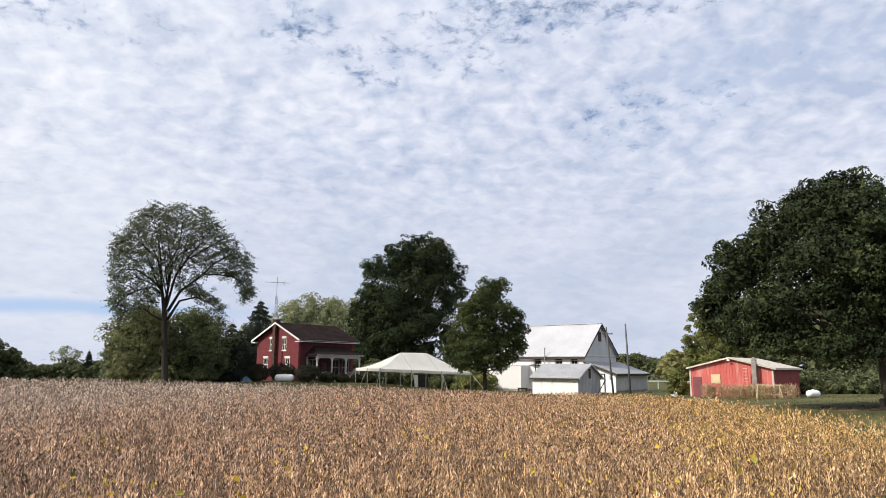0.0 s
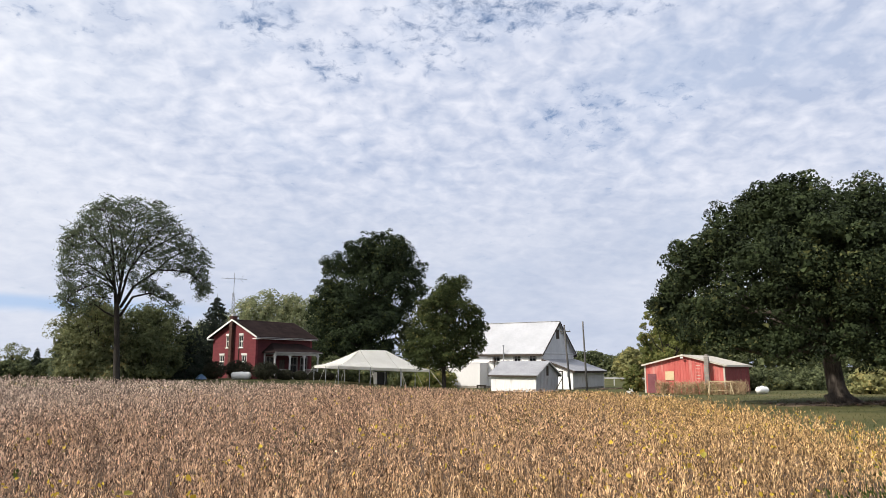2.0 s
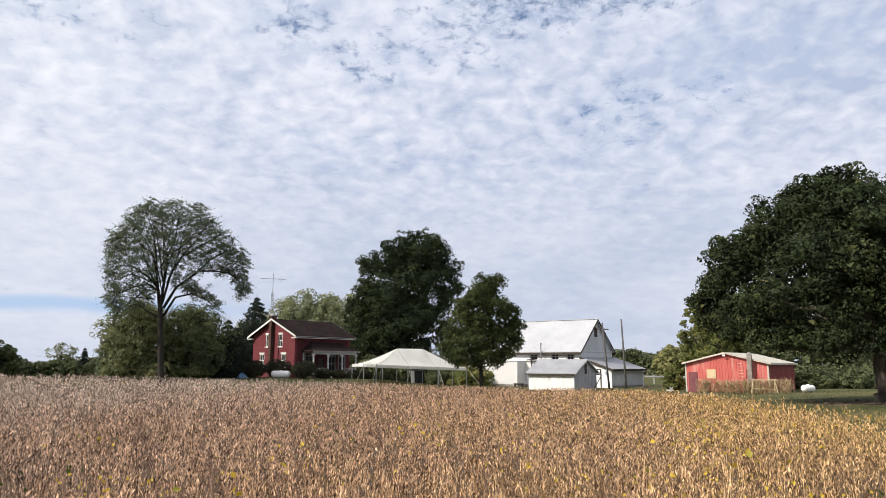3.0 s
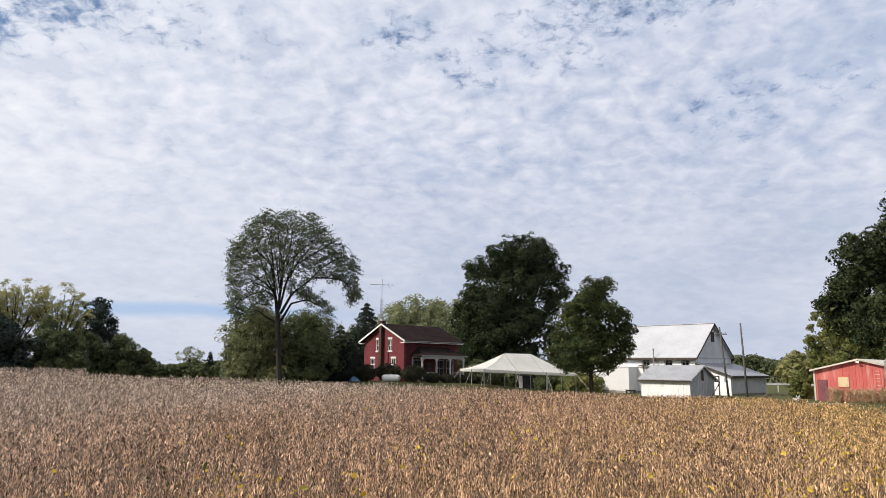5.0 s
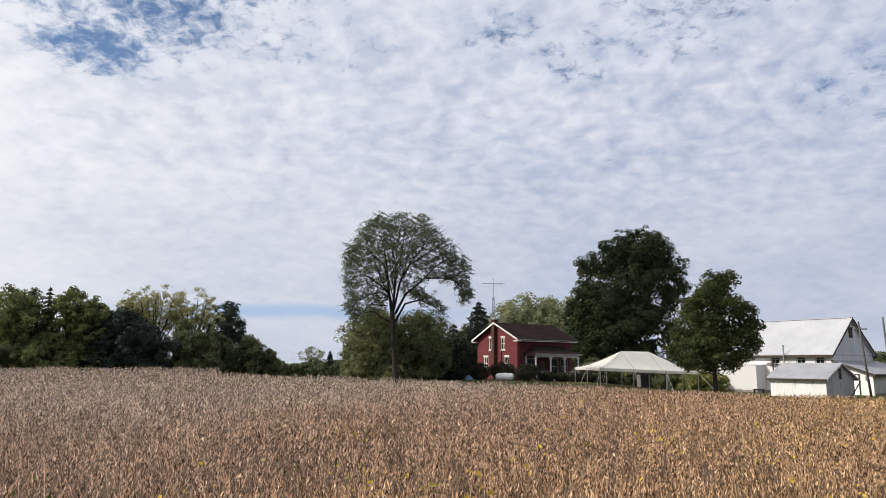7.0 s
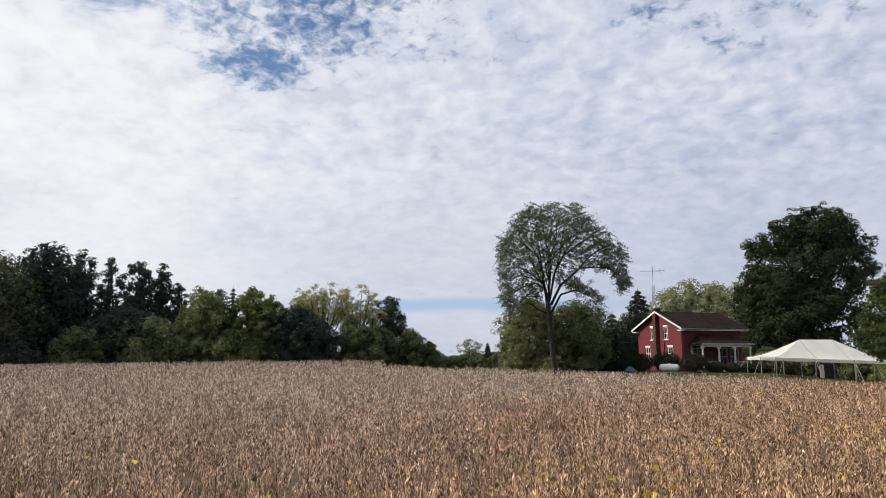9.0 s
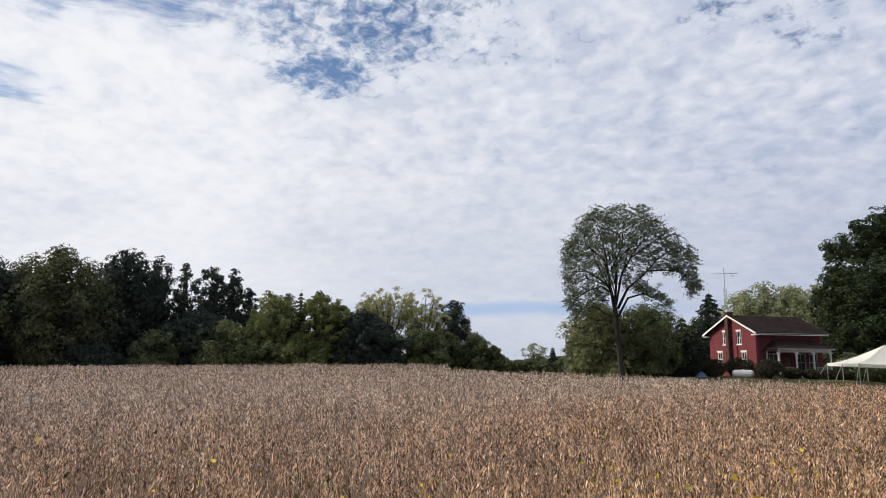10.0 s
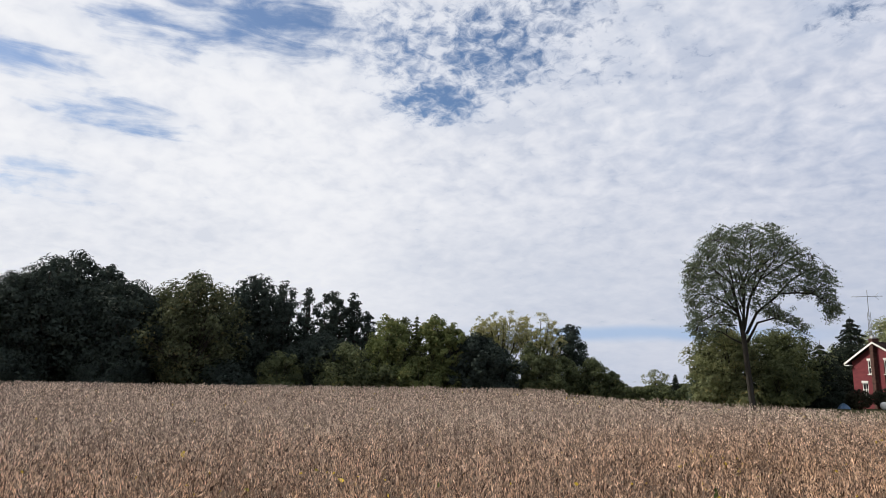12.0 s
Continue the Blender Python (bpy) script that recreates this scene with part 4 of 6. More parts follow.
    part("pipe_cap", rod([(-0.6, 5.4, 5.5), (-0.6, 5.4, 5.62)], 0.13), METAL_GREY, barn)
    part("wall_post", rod([(-0.5, 6.9, -0.3), (-0.5, 6.9, 3.9)], 0.07), DARK_WOOD, barn)
    part("wall_shelf", one_box(-0.62, -0.42, 6.4, 7.6, 3.42, 3.54), DARK_WOOD, barn)
    return barn


def small_shed():
    wide, long, eave, rise = 5.5, 5.9, 1.95, 1.40
    shed = thing("small_shed", turned(15.0, 78.6, -1.32, GRID), "low white shed with dull grey steel roof", "shed")
    part("front_wall", ribbed(long - 0.1, 0.0, eave, 0.3, 0.02), WHITE_WALL, shed, "white ribbed steel wall", m=turned(0, long - 0.05, 0, -90))
    part("back_wall", ribbed(long - 0.1, 0.0, eave, 0.3, 0.02), WHITE_WALL, shed, m=turned(wide, 0.05, 0, 90))
    for y, name in ((0.0, "gable_wall"), (long - 0.05, "far_gable_wall")):
        part(name, prism([(0.0, 0), (wide, 0), (wide, eave), (wide / 2, eave + rise), (0, eave)], y, y + 0.05, "y"), GABLE_SHADED, shed, "white boarded gable, greyed for shade")
    for k in range(1, 16):
        x = k * wide / 16
        top = eave + rise * (1 - abs(x - wide / 2) / (wide / 2)) - 0.12
        part("batten", one_box(x - 0.025, x + 0.025, -0.025, -0.002, 0.05, top), GABLE_SHADED, shed)
    part("loft_door", one_box(wide / 2 - 0.25, wide / 2 + 0.25, -0.045, -0.026, eave - 0.15, eave + 0.95), DARK_WOOD, shed, "dark slatted loft vent")
    slope = rise / (wide / 2)
    for side in (0, 1):
        x_low = -0.35 if side == 0 else wide + 0.35
        z_low = eave - 0.35 * slope
        part("roof", roof_slab(x_low, z_low + 0.05, wide / 2, eave + rise + 0.05, -long - 0.2, 0.3, 0.06, 0.6), GREY_ROOF, shed, "dull grey steel roof slope", m=Matrix(((0, 1, 0, 0), (-1, 0, 0, 0), (0, 0, 1, 0), (0, 0, 0, 1))))
        part("eave_board", one_box(min(x_low, x_low + 0.04), max(x_low, x_low + 0.04), -0.25, long + 0.15, z_low - 0.12, z_low + 0.04), DARK_WOOD, shed)
        part("rake_board", prism([(x_low, z_low - 0.08), (wide / 2, eave + rise - 0.06), (wide / 2, eave + rise + 0.09), (x_low, z_low + 0.07)], -0.345, -0.302, "y"), GREY_TRIM, shed)
    part("prop", rod([(3.9, -0.5, 0.2), (6.1, -0.35, 1.6)], 0.05), DARK_WOOD, shed, "leaning dark timber prop")
    return shed


def red_shed():
    wide, long, eave, rise = 7.9, 11.0, 2.85, 0.98
    shed = thing("red_shed", turned(31.63, 68.0, -1.15, GRID), "faded red steel shed with cream trim and low roof", "shed")
    # gable facing the field: x = 0, the wall's own x runs from the far corner (y = wide) to the near one
    g = turned(0, wide, 0, -90)
    bm = ribbed(wide, 0.05, eave, 0.28, 0.02)
    part("gable_wall", bm, SHED_RED, shed, "faded red ribbed steel siding", m=g)
    n = int(wide / 0.28)
    part("gable_peak", prism([(0.0, eave), (wide, eave), (wide / 2, eave + rise)], 0.0, 0.05, "y"), SHED_RED, shed, m=g)
    for k in range(1, n):
        x = k * 0.28 - 0.05
        top = eave + rise * (1 - abs(x - wide / 2) / (wide / 2))
        if top > eave + 0.15:
            part("rib", one_box(x, x + 0.05, -0.02, -0.001, eave + 0.002, top - 0.1), SHED_RED, shed, m=g)
    # side wall's shade is put into its darker red
    part("side_wall", ribbed(long, 0.05, eave, 0.28, 0.02), SHED_SHADED, shed, "ribbed steel side, red darkened for shade", m=pose(0, 0, 0))
    part("back_wall", ribbed(long, 0.05, eave, 0.28, 0.02), SHED_RED, shed, m=turned(long, wide, 0, 180))
    part("far_gable_wall", prism([(0.0, 0.05), (wide, 0.05), (wide, eave), (wide / 2, eave + rise), (0, eave)], long - 0.06, long, "x"), SHED_RED, shed)
    slope = rise / (wide / 2)
    for side in (0, 1):
        y_low = -0.3 if side == 0 else wide + 0.3
        z_low = eave - 0.3 * slope
        part("roof", roof_slab(y_low, z_low + 0.05, wide / 2, eave + rise + 0.05, -0.3, long + 0.2, 0.06, 0.9), TIN, shed, "pale cream steel roof slope")
        part("rake_trim", prism([(y_low, z_low - 0.03), (wide / 2, eave + rise - 0.03), (wide / 2, eave + rise + 0.125), (y_low, z_low + 0.125)], -0.35, -0.302, "x"), TIN, shed)
    part("eave_trim", one_box(-0.3, long + 0.2, -0.36, -0.305, eave - 0.12, eave + 0.05), TIN, shed)
    for y in (0.0, wide):
        part("corner_trim", one_box(-0.06, 0.14, min(y, y + 0.0) - 0.07, y + 0.07, 0.0, eave - 0.02), TIN, shed, "cream corner trim")
    part("peak_lamp", one_box(-0.40, -0.352, wide / 2 - 0.14, wide / 2 + 0.14, eave + rise - 0.28, eave + rise - 0.10), WHITE_TRIM, shed)
    # door and window by the far corner
    part("door", one_box(-0.05, -0.022, wide - 1.15, wide - 0.25, 0.0, 1.98), DOOR_PLUM, shed, "plum painted plank door")
    win = part("window", one_box(-0.07, -0.024, wide - 3.0, wide - 2.1, 1.35, 2.25), PALE_WOOD, shed, "boarded window with pale frame")
    part("board", one_box(-0.085, -0.072, wide - 2.9, wide - 2.2, 1.45, 2.15), PALE_WOOD, win)
    # block chimney standing before the gable
    bm = bmesh.new()
    for k in range(17):
        box(bm, -0.60, -0.2, 1.33, 1.75, 0.22 * k, 0.22 * k + 0.205)
    part("chimney", bm, STONE, shed, "grey concrete block chimney")
    part("chimney_flue", one_box(-0.52, -0.28, 1.42, 1.66, 3.74, 3.95), STONE, shed)
    return shed


def pole(x, y, height, lean_x, label, arms=0):
    z = ground_z(x, y)
    ob = thing("utility_pole", pose(x, y, z - 0.3), label, "pole", "poles by the barn")
    part("shaft", rod([(0, 0, 0), (lean_x * 0.5, 0, height * 0.5), (lean_x, 0, height + 0.3)], [0.125, 0.11, 0.085], 10), POLE_WOOD, ob, smooth=True)
    if arms:
        part("crossarm", one_box(lean_x - 0.5, lean_x + 0.75, -0.06, 0.06, height - 0.55, height - 0.43), POLE_WOOD, ob)
        for k in (-0.4, 0.2, 0.65):
            part("insulator", rod([(lean_x + k, 0, height - 0.43), (lean_x + k, 0, height - 0.28)], 0.04), METAL_GREY, ob)
        part("meter_box", one_box(lean_x * 0.2 - 0.28, lean_x * 0.2 - 0.14, -0.15, 0.15, 1.9, 2.4, 0.02), METAL_GREY, ob)
    return ob


def propane_tank(x, y, rz, length, radius, label):
    z = ground_z(x, y)
    ob = thing("propane_tank", pose(x, y, z, 0, 0, rz), label, "tank", "propane tanks")
    prof = []
    half = length / 2 - radius
    for k in range(7):
        a = math.pi / 2 * k / 6
        prof.append((-half - radius * math.cos(a), radius * math.sin(a)))
    prof += [(-x0, r) for x0, r in prof[::-1]]
    bm = tube(bmesh.new(), [(p, 0, radius + 0.03) for p, _ in prof], [max(r, 0.01) for _, r in prof], 20)
    body = part("vessel", bm, TANK_WHITE, ob, smooth=True)
    part("dome", rod([(0, 0, 2 * radius - 0.03), (0, 0, 2 * radius + 0.05), (0, 0, 2 * radius + 0.09)], [0.15, 0.15, 0.08], 14), TANK_WHITE, ob)
    for s in (-1, 1):
        part("foot", one_box(s * half * 0.75 - 0.1, s * half * 0.75 + 0.1, -radius * 0.8, radius * 0.8, -0.15, 0.12), STONE, ob, "concrete block foot")
    return ob


def party_tent():
    L, D = 11.8, 6.1
    cx, cy, rz = -6.75, 76.7, 32
    tent = thing("party_tent", pose(cx, cy, -1.0, 0, 0, rz), "ivory canvas party tent on poles with guy ropes", "tent")
    edge, top = 2.5, 4.3
    # cloth: a hipped roof sagging between ridge, hips and eaves
    bm = bmesh.new()
    nx, ny = 22, 16
    rows = []
    for i in range(nx + 1):
        row = []
        for j in range(ny + 1):
            # eight steps up each end, so that the hips run corner to corner through the cells
            x = i * 0.525 if i <= 8 else L - (nx - i) * 0.525 if i >= nx - 8 else 4.2 + (i - 8) * (L - 8.4) / (nx - 16)
            y = j / ny * D
            u, v = x / L, y / D
            d = min(min(x, L - x) / 4.2, min(y, D - y) / (D / 2), 1.0)
            sag = d ** 1.3
            scallop = -0.05 * abs(math.sin(u * 4 * math.pi)) * (1 - d) - 0.05 * abs(math.sin(v * 2 * math.pi)) * (1 - d)
            row.append(bm.verts.new((x, y, edge - 0.035 * x * (1 - d) + (top - edge) * sag + scallop)))
        rows.append(row)
    for i, (a, b) in enumerate(zip(rows, rows[1:])):
        for k in range(ny):
            if (i < 11) == (k < 8):
                bm.faces.new((a[k], b[k], b[k + 1]))
                bm.faces.new((a[k], b[k + 1], a[k + 1]))
            else:
                bm.faces.new((a[k], b[k], a[k + 1]))
                bm.faces.new((b[k], b[k + 1], a[k + 1]))
    bmesh.ops.solidify(bm, geom=list(bm.faces), thickness=0.015)
    part("canopy", bm, TENT_CLOTH, tent)
    # webbing sewn over the hips and the panel seams
    for cx, ends in ((4.2, (0.0, 4.2)), (L - 4.2, (L, L - 4.2))):
        for y0 in (0.0, D):
            for x0 in ends:
                line = []
                for k in range(9):
                    t = k / 8
                    x, y = x0 + (cx - x0) * t, y0 + (D / 2 - y0) * t
                    line.append((x, y, edge - 0.035 * x * (1 - t) + (top - edge) * t ** 1.3 + 0.012))
                part("seam", rod(line, 0.016, 5), ROPE, tent)
    spots = [(x, y) for x in (0, L / 3, 2 * L / 3, L) for y in (0, D)] + [(0, D / 2), (L, D / 2)]
    for a, b in (((0, 0), (L, 0)), ((L, 0), (L, D)), ((L, D), (0, D)), ((0, D), (0, 0))):
        v = bmesh.new()
        n = 24
        top_v, low_v = [], []
        for k in range(n + 1):
            t = k / n
            x, y = a[0] + (b[0] - a[0]) * t, a[1] + (b[1] - a[1]) * t
            ripple = 0.015 * math.sin(k * 2.1)
            low = edge - 0.035 * x
            top_v.append(v.verts.new((x, y, low - 0.01)))
            low_v.append(v.verts.new((x + ripple, y + ripple, low - 0.26 - 0.03 * abs(math.sin(k * 1.57)))))
        for k in range(n):
            v.faces.new((low_v[k], low_v[k + 1], top_v[k + 1], top_v[k]))
        bmesh.ops.solidify(v, geom=list(v.faces), thickness=0.012)
        part("valance", v, TENT_CLOTH, tent)
    for x, y in spots:
        part("pole", rod([(x, y, -0.3), (x, y, edge - 0.035 * x)], 0.045), METAL_GREY, tent)
        ox = -1.3 if x == 0 else 1.3 if x == L else 0.0
        oy = -1.5 if y == 0 else 1.5 if y == D else 0.0
        part("guy_rope", rod([(x, y, edge - 0.035 * x), (x + ox, y + oy, -0.25)], 0.018, 5), ROPE, tent)
    for x in (4.2, L - 4.2):
        part("centre_pole", rod([(x, D / 2, -0.3), (x, D / 2, top)], 0.05), METAL_GREY, tent)
    return tent


def antenna(x, y):
    z = ground_z(x, y)
    ob = thing("antenna_tower", pose(x, y, z, 0, 0, 20), "thin lattice television antenna tower behind the house", "antenna")
    base, top = 0.0, 11.15
    r = 0.22
    corners = [(r * math.cos(a), r * math.sin(a)) for a in (0.3, 2.39, 4.49)]
    for cx, cy in corners:
        part("leg", rod([(cx, cy, base), (cx * 0.75, cy * 0.75, top)], 0.03, 6), METAL_GREY, ob)
    bm = bmesh.new()
    k = 0
    while base + 0.5 * k + 0.5 < top:
        for i in range(3):
            a, b = corners[i], corners[(i + 1) % 3]
            tube(bm, [(a[0] * 0.9, a[1] * 0.9, base + 0.5 * k), (b[0] * 0.9, b[1] * 0.9, base + 0.5 * k + 0.5)], 0.016, 4)
        k += 1
    part("lattice", bm, METAL_GREY, ob)
    part("mast", rod([(0, 0, top - 0.5), (0, 0, top + 2.6)], 0.035, 6), METAL_GREY, ob)
    part("boom", rod([(-1.6, 0, top + 1.85), (1.6, 0, top + 1.85)], 0.03, 6), METAL_GREY, ob)
    for i, x0 in enumerate((-1.5, -1.0, -0.5, 0.1, 0.6, 1.0, 1.4)):
        half = 0.95 - 0.09 * i
        part("element", rod([(x0, -half, top + 1.85 + 0.02), (x0, half, top + 1.85 + 0.02)], 0.014, 5), METAL_GREY, ob)
    for s in (-1, 1):
        part("reflector", rod([(0.75, 0, top + 1.85), (1.15, 0, top + 1.85 + s * 0.45)], 0.018, 5), METAL_GREY, ob)
    return ob


brick_house()
white_barn()
small_shed()
red_shed()
party_tent()
antenna(-22.0, 92.4)
pole(21.45, 81.3, 8.0, -0.30, "tall bare weathered utility pole beside the barn")
pole(20.1, 83.7, 7.75, -0.62, "leaning utility pole with crossarm and meter box", 1)
propane_tank(-17.3, 78.0, 10, 2.15, 0.39, "white propane tank standing before the house shrubs")
propane_tank(34.0, 65.4, 22, 1.5, 0.33, "white propane tank on the grass beside the red shed")


# ---------------- trees and shrubs ----------------
def great_maple():
    x, y = 24.2, 38.4
    rng = np.random.default_rng(5)
    ob = thing("maple_tree", pose(x, y, ground_z(x, y) - 0.1, 0, 0, -31.8), "huge spreading maple with dense dark green crown", "tree")
    lumps = []
    # great masses of foliage: sideways, height, radius; each stands in two or three ranks one behind another
    masses = [(-8.3, 5.5, 1.8), (-6.9, 7.7, 1.8), (-4.7, 9.8, 2.0), (-5.5, 9.2, 1.5), (-2.7, 10.6, 2.2), (-0.6, 10.5, 2.3), (2.2, 10.4, 2.2), (-5.7, 5.0, 2.0), (-2.6, 7.2, 2.8), (0.4, 7.6, 3.0), (3.0, 7.4, 2.8),
              (-2.4, 4.5, 1.6), (0.6, 4.6, 1.6), (3.4, 4.6, 1.9), (4.6, 9.4, 2.2), (6.2, 7.4, 2.1), (7.2, 5.2, 1.9), (5.2, 4.9, 1.8), (-6.8, 4.7, 1.4), (-8.1, 4.9, 1.4), (-8.1, 6.9, 1.3), (7.0, 9.4, 2.0), (5.6, 10.4, 1.8), (-4.8, 4.3, 1.4), (-6.2, 4.2, 1.3), (-3.8, 3.9, 1.2), (-1.5, 3.7, 1.1), (-1.2, 5.9, 1.9), (1.8, 5.8, 1.9), (-4.3, 5.9, 1.8), (-1.6, 9.0, 2.2), (1.4, 9.2, 2.2), (5.0, 6.4, 2.0), (-2.4, 3.9, 1.2), (0.0, 3.5, 1.1), (2.0, 3.1, 1.1), (4.4, 3.2, 1.3), (6.6, 3.9, 1.3), (-7.0, 8.6, 1.4), (-3.4, 11.0, 1.7), (-8.6, 5.6, 1.2), (-1.0, 11.4, 1.6)]
    for side, z, r in masses:
        room = math.sqrt(max(0.0, 8.0 ** 2 - side ** 2)) * (0.75 if z < 9 else 0.5)
        for depth in (-room, 0.0, room) if room > 2.2 else (-room * 0.5, room * 0.5):
            for k in range(10):
                out = unit(rng.normal(size=3) + [0, 0, 0.3])
                size = r * (0.26 + 0.20 * rng.random())
                p = np.array([side, depth, z - 0.09 * abs(depth)]) + out * (r - size * 0.6) * [1, 1, 0.85]
                lumps.append((p[0], p[1], p[2], size, 0.8))
            lumps.append((side, depth, z - 0.09 * abs(depth), r * 0.72, 0.9))
    bm = bmesh.new()
    tube(bm, [(0.35, -0.2, -0.2), (0.22, -0.1, 0.25), (0.02, 0, 1.0), (-0.1, 0, 2.4), (-0.2, 0.1, 4.5), (-0.2, 0, 8.0)], [0.74, 0.57, 0.47, 0.44, 0.36, 0.15], 14)
    for a in (0.2, 1.5, 2.8, 4.0, 5.2):
        tube(bm, [(0.3 * math.cos(a), 0.3 * math.sin(a), 0.45), (0.4 + 0.75 * math.cos(a), 0.75 * math.sin(a), 0.05), (0.5 + 1.2 * math.cos(a), 1.2 * math.sin(a), -0.15)], [0.36, 0.2, 0.08], 8)
    for a in np.arange(0, 6.28, 0.7):
        tip = (5.0 * math.cos(a), 5.0 * math.sin(a), 6.6 + 1.6 * math.sin(3 * a))
        tube(bm, [(-0.1, 0, 3.4), (1.5 * math.cos(a), 1.5 * math.sin(a), 5.2), tip], [0.30, 0.22, 0.08], 7)
    limbs_to(bm, rng, lumps, 3.0, 0.4, 0.03)
    part("trunk", bm, BARK_MAPLE, ob, "massive dark furrowed trunk", smooth=True)
    v, f = leaf_cloud(rng, lumps, 190000, 0.13, subs=7, twig=0.45, fill=0.12, stray=0.025)
    sheet("crown", v, f, LEAF_MAPLE, ob)


def elm():
    """A tall vase-shaped elm: bare trunk, arching limbs, thin drooping foliage with sky between."""
    x, y = -26.4, 67.0
    rng = np.random.default_rng(11)
    ob = thing("elm_tree", pose(x, y, ground_z(x, y) - 0.15, 0, 0, 21.3), "tall open elm with arching limbs and thin foliage", "tree")
    bm = bmesh.new()
    tube(bm, [(0.35, 0, -0.1), (0.25, 0, 0.6), (0.05, 0, 3.5), (-0.2, 0, 7.2), (-0.5, 0.1, 9.0)], [0.46, 0.31, 0.26, 0.23, 0.14], 12)
    part("trunk", bm, BARK, ob, "straight grey trunk", smooth=True)
    arms = [
        ([(-0.3, 7.0), (-0.6, 9.0), (-1.5, 10.6), (-2.5, 13.0), (-3.3, 14.6)], 0.5, 0.17),
        ([(-0.3, 7.3), (-0.8, 10.5), (-1.0, 12.4), (-1.4, 14.2), (-2.3, 16.3)], -1.6, 0.16),
        ([(-0.25, 7.4), (0.1, 10.5), (0.0, 12.5), (-0.6, 15.2), (-0.4, 17.0)], 1.4, 0.17),
        ([(-0.1, 7.5), (0.6, 10.5), (1.8, 12.5), (3.1, 14.0), (4.0, 15.4)], -0.6, 0.16),
        ([(0.1, 7.2), (1.2, 9.2), (3.0, 10.6), (4.7, 12.3), (6.6, 13.3), (8.0, 13.2)], 0.8, 0.19),
        ([(3.4, 10.9), (5.0, 11.0), (6.6, 10.9), (7.7, 10.2), (8.2, 9.2)], 0.6, 0.12),
        ([(0.1, 6.4), (1.2, 8.2), (2.8, 8.6), (4.2, 8.1), (5.6, 7.0)], -0.9, 0.17),
        ([(-0.5, 8.8), (-1.6, 9.4), (-3.0, 9.0), (-4.2, 8.3), (-5.0, 7.2)], -1.0, 0.15),
        ([(-0.6, 9.2), (-1.7, 10.2), (-3.3, 11.2), (-4.7, 11.2), (-5.6, 10.4)], 1.2, 0.16),
        ([(-0.3, 6.3), (-1.4, 6.8), (-2.4, 7.5), (-4.0, 7.2), (-4.8, 5.8)], 0.4, 0.12),
        ([(-0.7, 10.0), (-1.2, 12.0), (-3.2, 13.6), (-4.6, 13.4), (-5.6, 12.6)], -1.8, 0.13),
        ([(-1.2, 9.6), (-3.2, 10.3), (-4.8, 9.6), (-5.4, 8.2)], -0.8, 0.08),
        ([(-0.8, 8.0), (-2.6, 8.2), (-4.2, 7.0), (-4.8, 5.6)], 1.2, 0.08),
        ([(-2.6, 12.6), (-4.6, 13.0), (-5.6, 11.6), (-5.8, 10.0)], 0.8, 0.08),
        ([(0.3, 9.6), (1.2, 12.2), (1.6, 14.6), (2.2, 16.3)], 2.0, 0.14),
        ([(1.6, 12.2), (3.4, 13.2), (5.2, 14.2), (6.4, 13.9)], -2.2, 0.11),
        ([(-0.5, 11.0), (0.8, 13.4), (1.0, 15.6), (0.6, 17.1)], -2.4, 0.12)]
    for k in range(8):
        u = -5.6 + 11.2 * k / 7
        deep = 3.4 * math.sin(k * 2.4)
        h = 17.2 - 0.060 * (u - 0.4) ** 2 - 0.07 * deep ** 2
        foot = 7.6 + 1.1 * (k % 4)
        line = [(-0.2 + (u + 0.2) * t ** 1.5, foot + (h - foot) * (1 - (1 - t) ** 1.35) + 0.22 * math.sin(9 * t + k)) for t in (0, 0.3, 0.55, 0.8, 1.0)]
        arms.append((line, deep, 0.075))
    limb_points = []
    for line, deep, r in arms:
        n = len(line)
        pts = [Vector((u * 0.90, deep * (i / (n - 1)) ** 0.8 * 1.4, 7 + (h - 7) * 1.0)) for i, (u, h) in enumerate(line)]
        part("limb", rod(pts, [r * 0.78 * (1 - 0.82 * i / (n - 1)) for i in range(n)], 7), BARK, ob, smooth=True)
        for a, b in zip(pts[1:], pts[2:]):
            limb_points += [a.lerp(b, t) for t in (0.0, 0.25, 0.5, 0.75, 1.0)]
    limb_points = np.array([tuple(p) for p in limb_points])
    # the crown's outline seen broadside: sprays fill it, thinner in drifts, and each hangs from the nearest limb
    outline = np.array([(-4.4, 6.4), (-5.3, 8.4), (-5.0, 9.6), (-5.3, 10.6), (-5.0, 13.2), (-3.9, 14.3), (-3.4, 15.7), (-1.3, 16.6), (0.9, 16.3), (3.0, 16.5), (3.9, 15.5), (5.3, 14.2), (6.2, 13.0), (7.5, 12.6),
                        (7.9, 11.6), (7.4, 10.6), (8.1, 9.0), (7.2, 8.2), (6.0, 10.4), (4.2, 10.9), (2.9, 10.2), (2.0, 9.6), (4.0, 9.1), (5.3, 7.6), (4.6, 7.2), (2.6, 8.3), (0.9, 9.3), (0.0, 9.4), (-1.2, 8.0), (-2.6, 6.6)])
    n = 60000
    u, h, w = rng.random(n) * 14 - 5.6, rng.random(n) * 10.6 + 6.2, rng.random(n) * 2 - 1
    depth = w * 4.6 * np.clip(1 - ((u - 0.8) / 7.6) ** 2, 0.12, 1) ** 0.5
    drift = np.sin(u * 2.3 + 1.2 * np.sin(h * 1.3)) * np.sin(h * 2.6 + depth * 1.1) + 0.6 * np.sin(u * 4.9 + h * 3.1 + depth * 2.0)
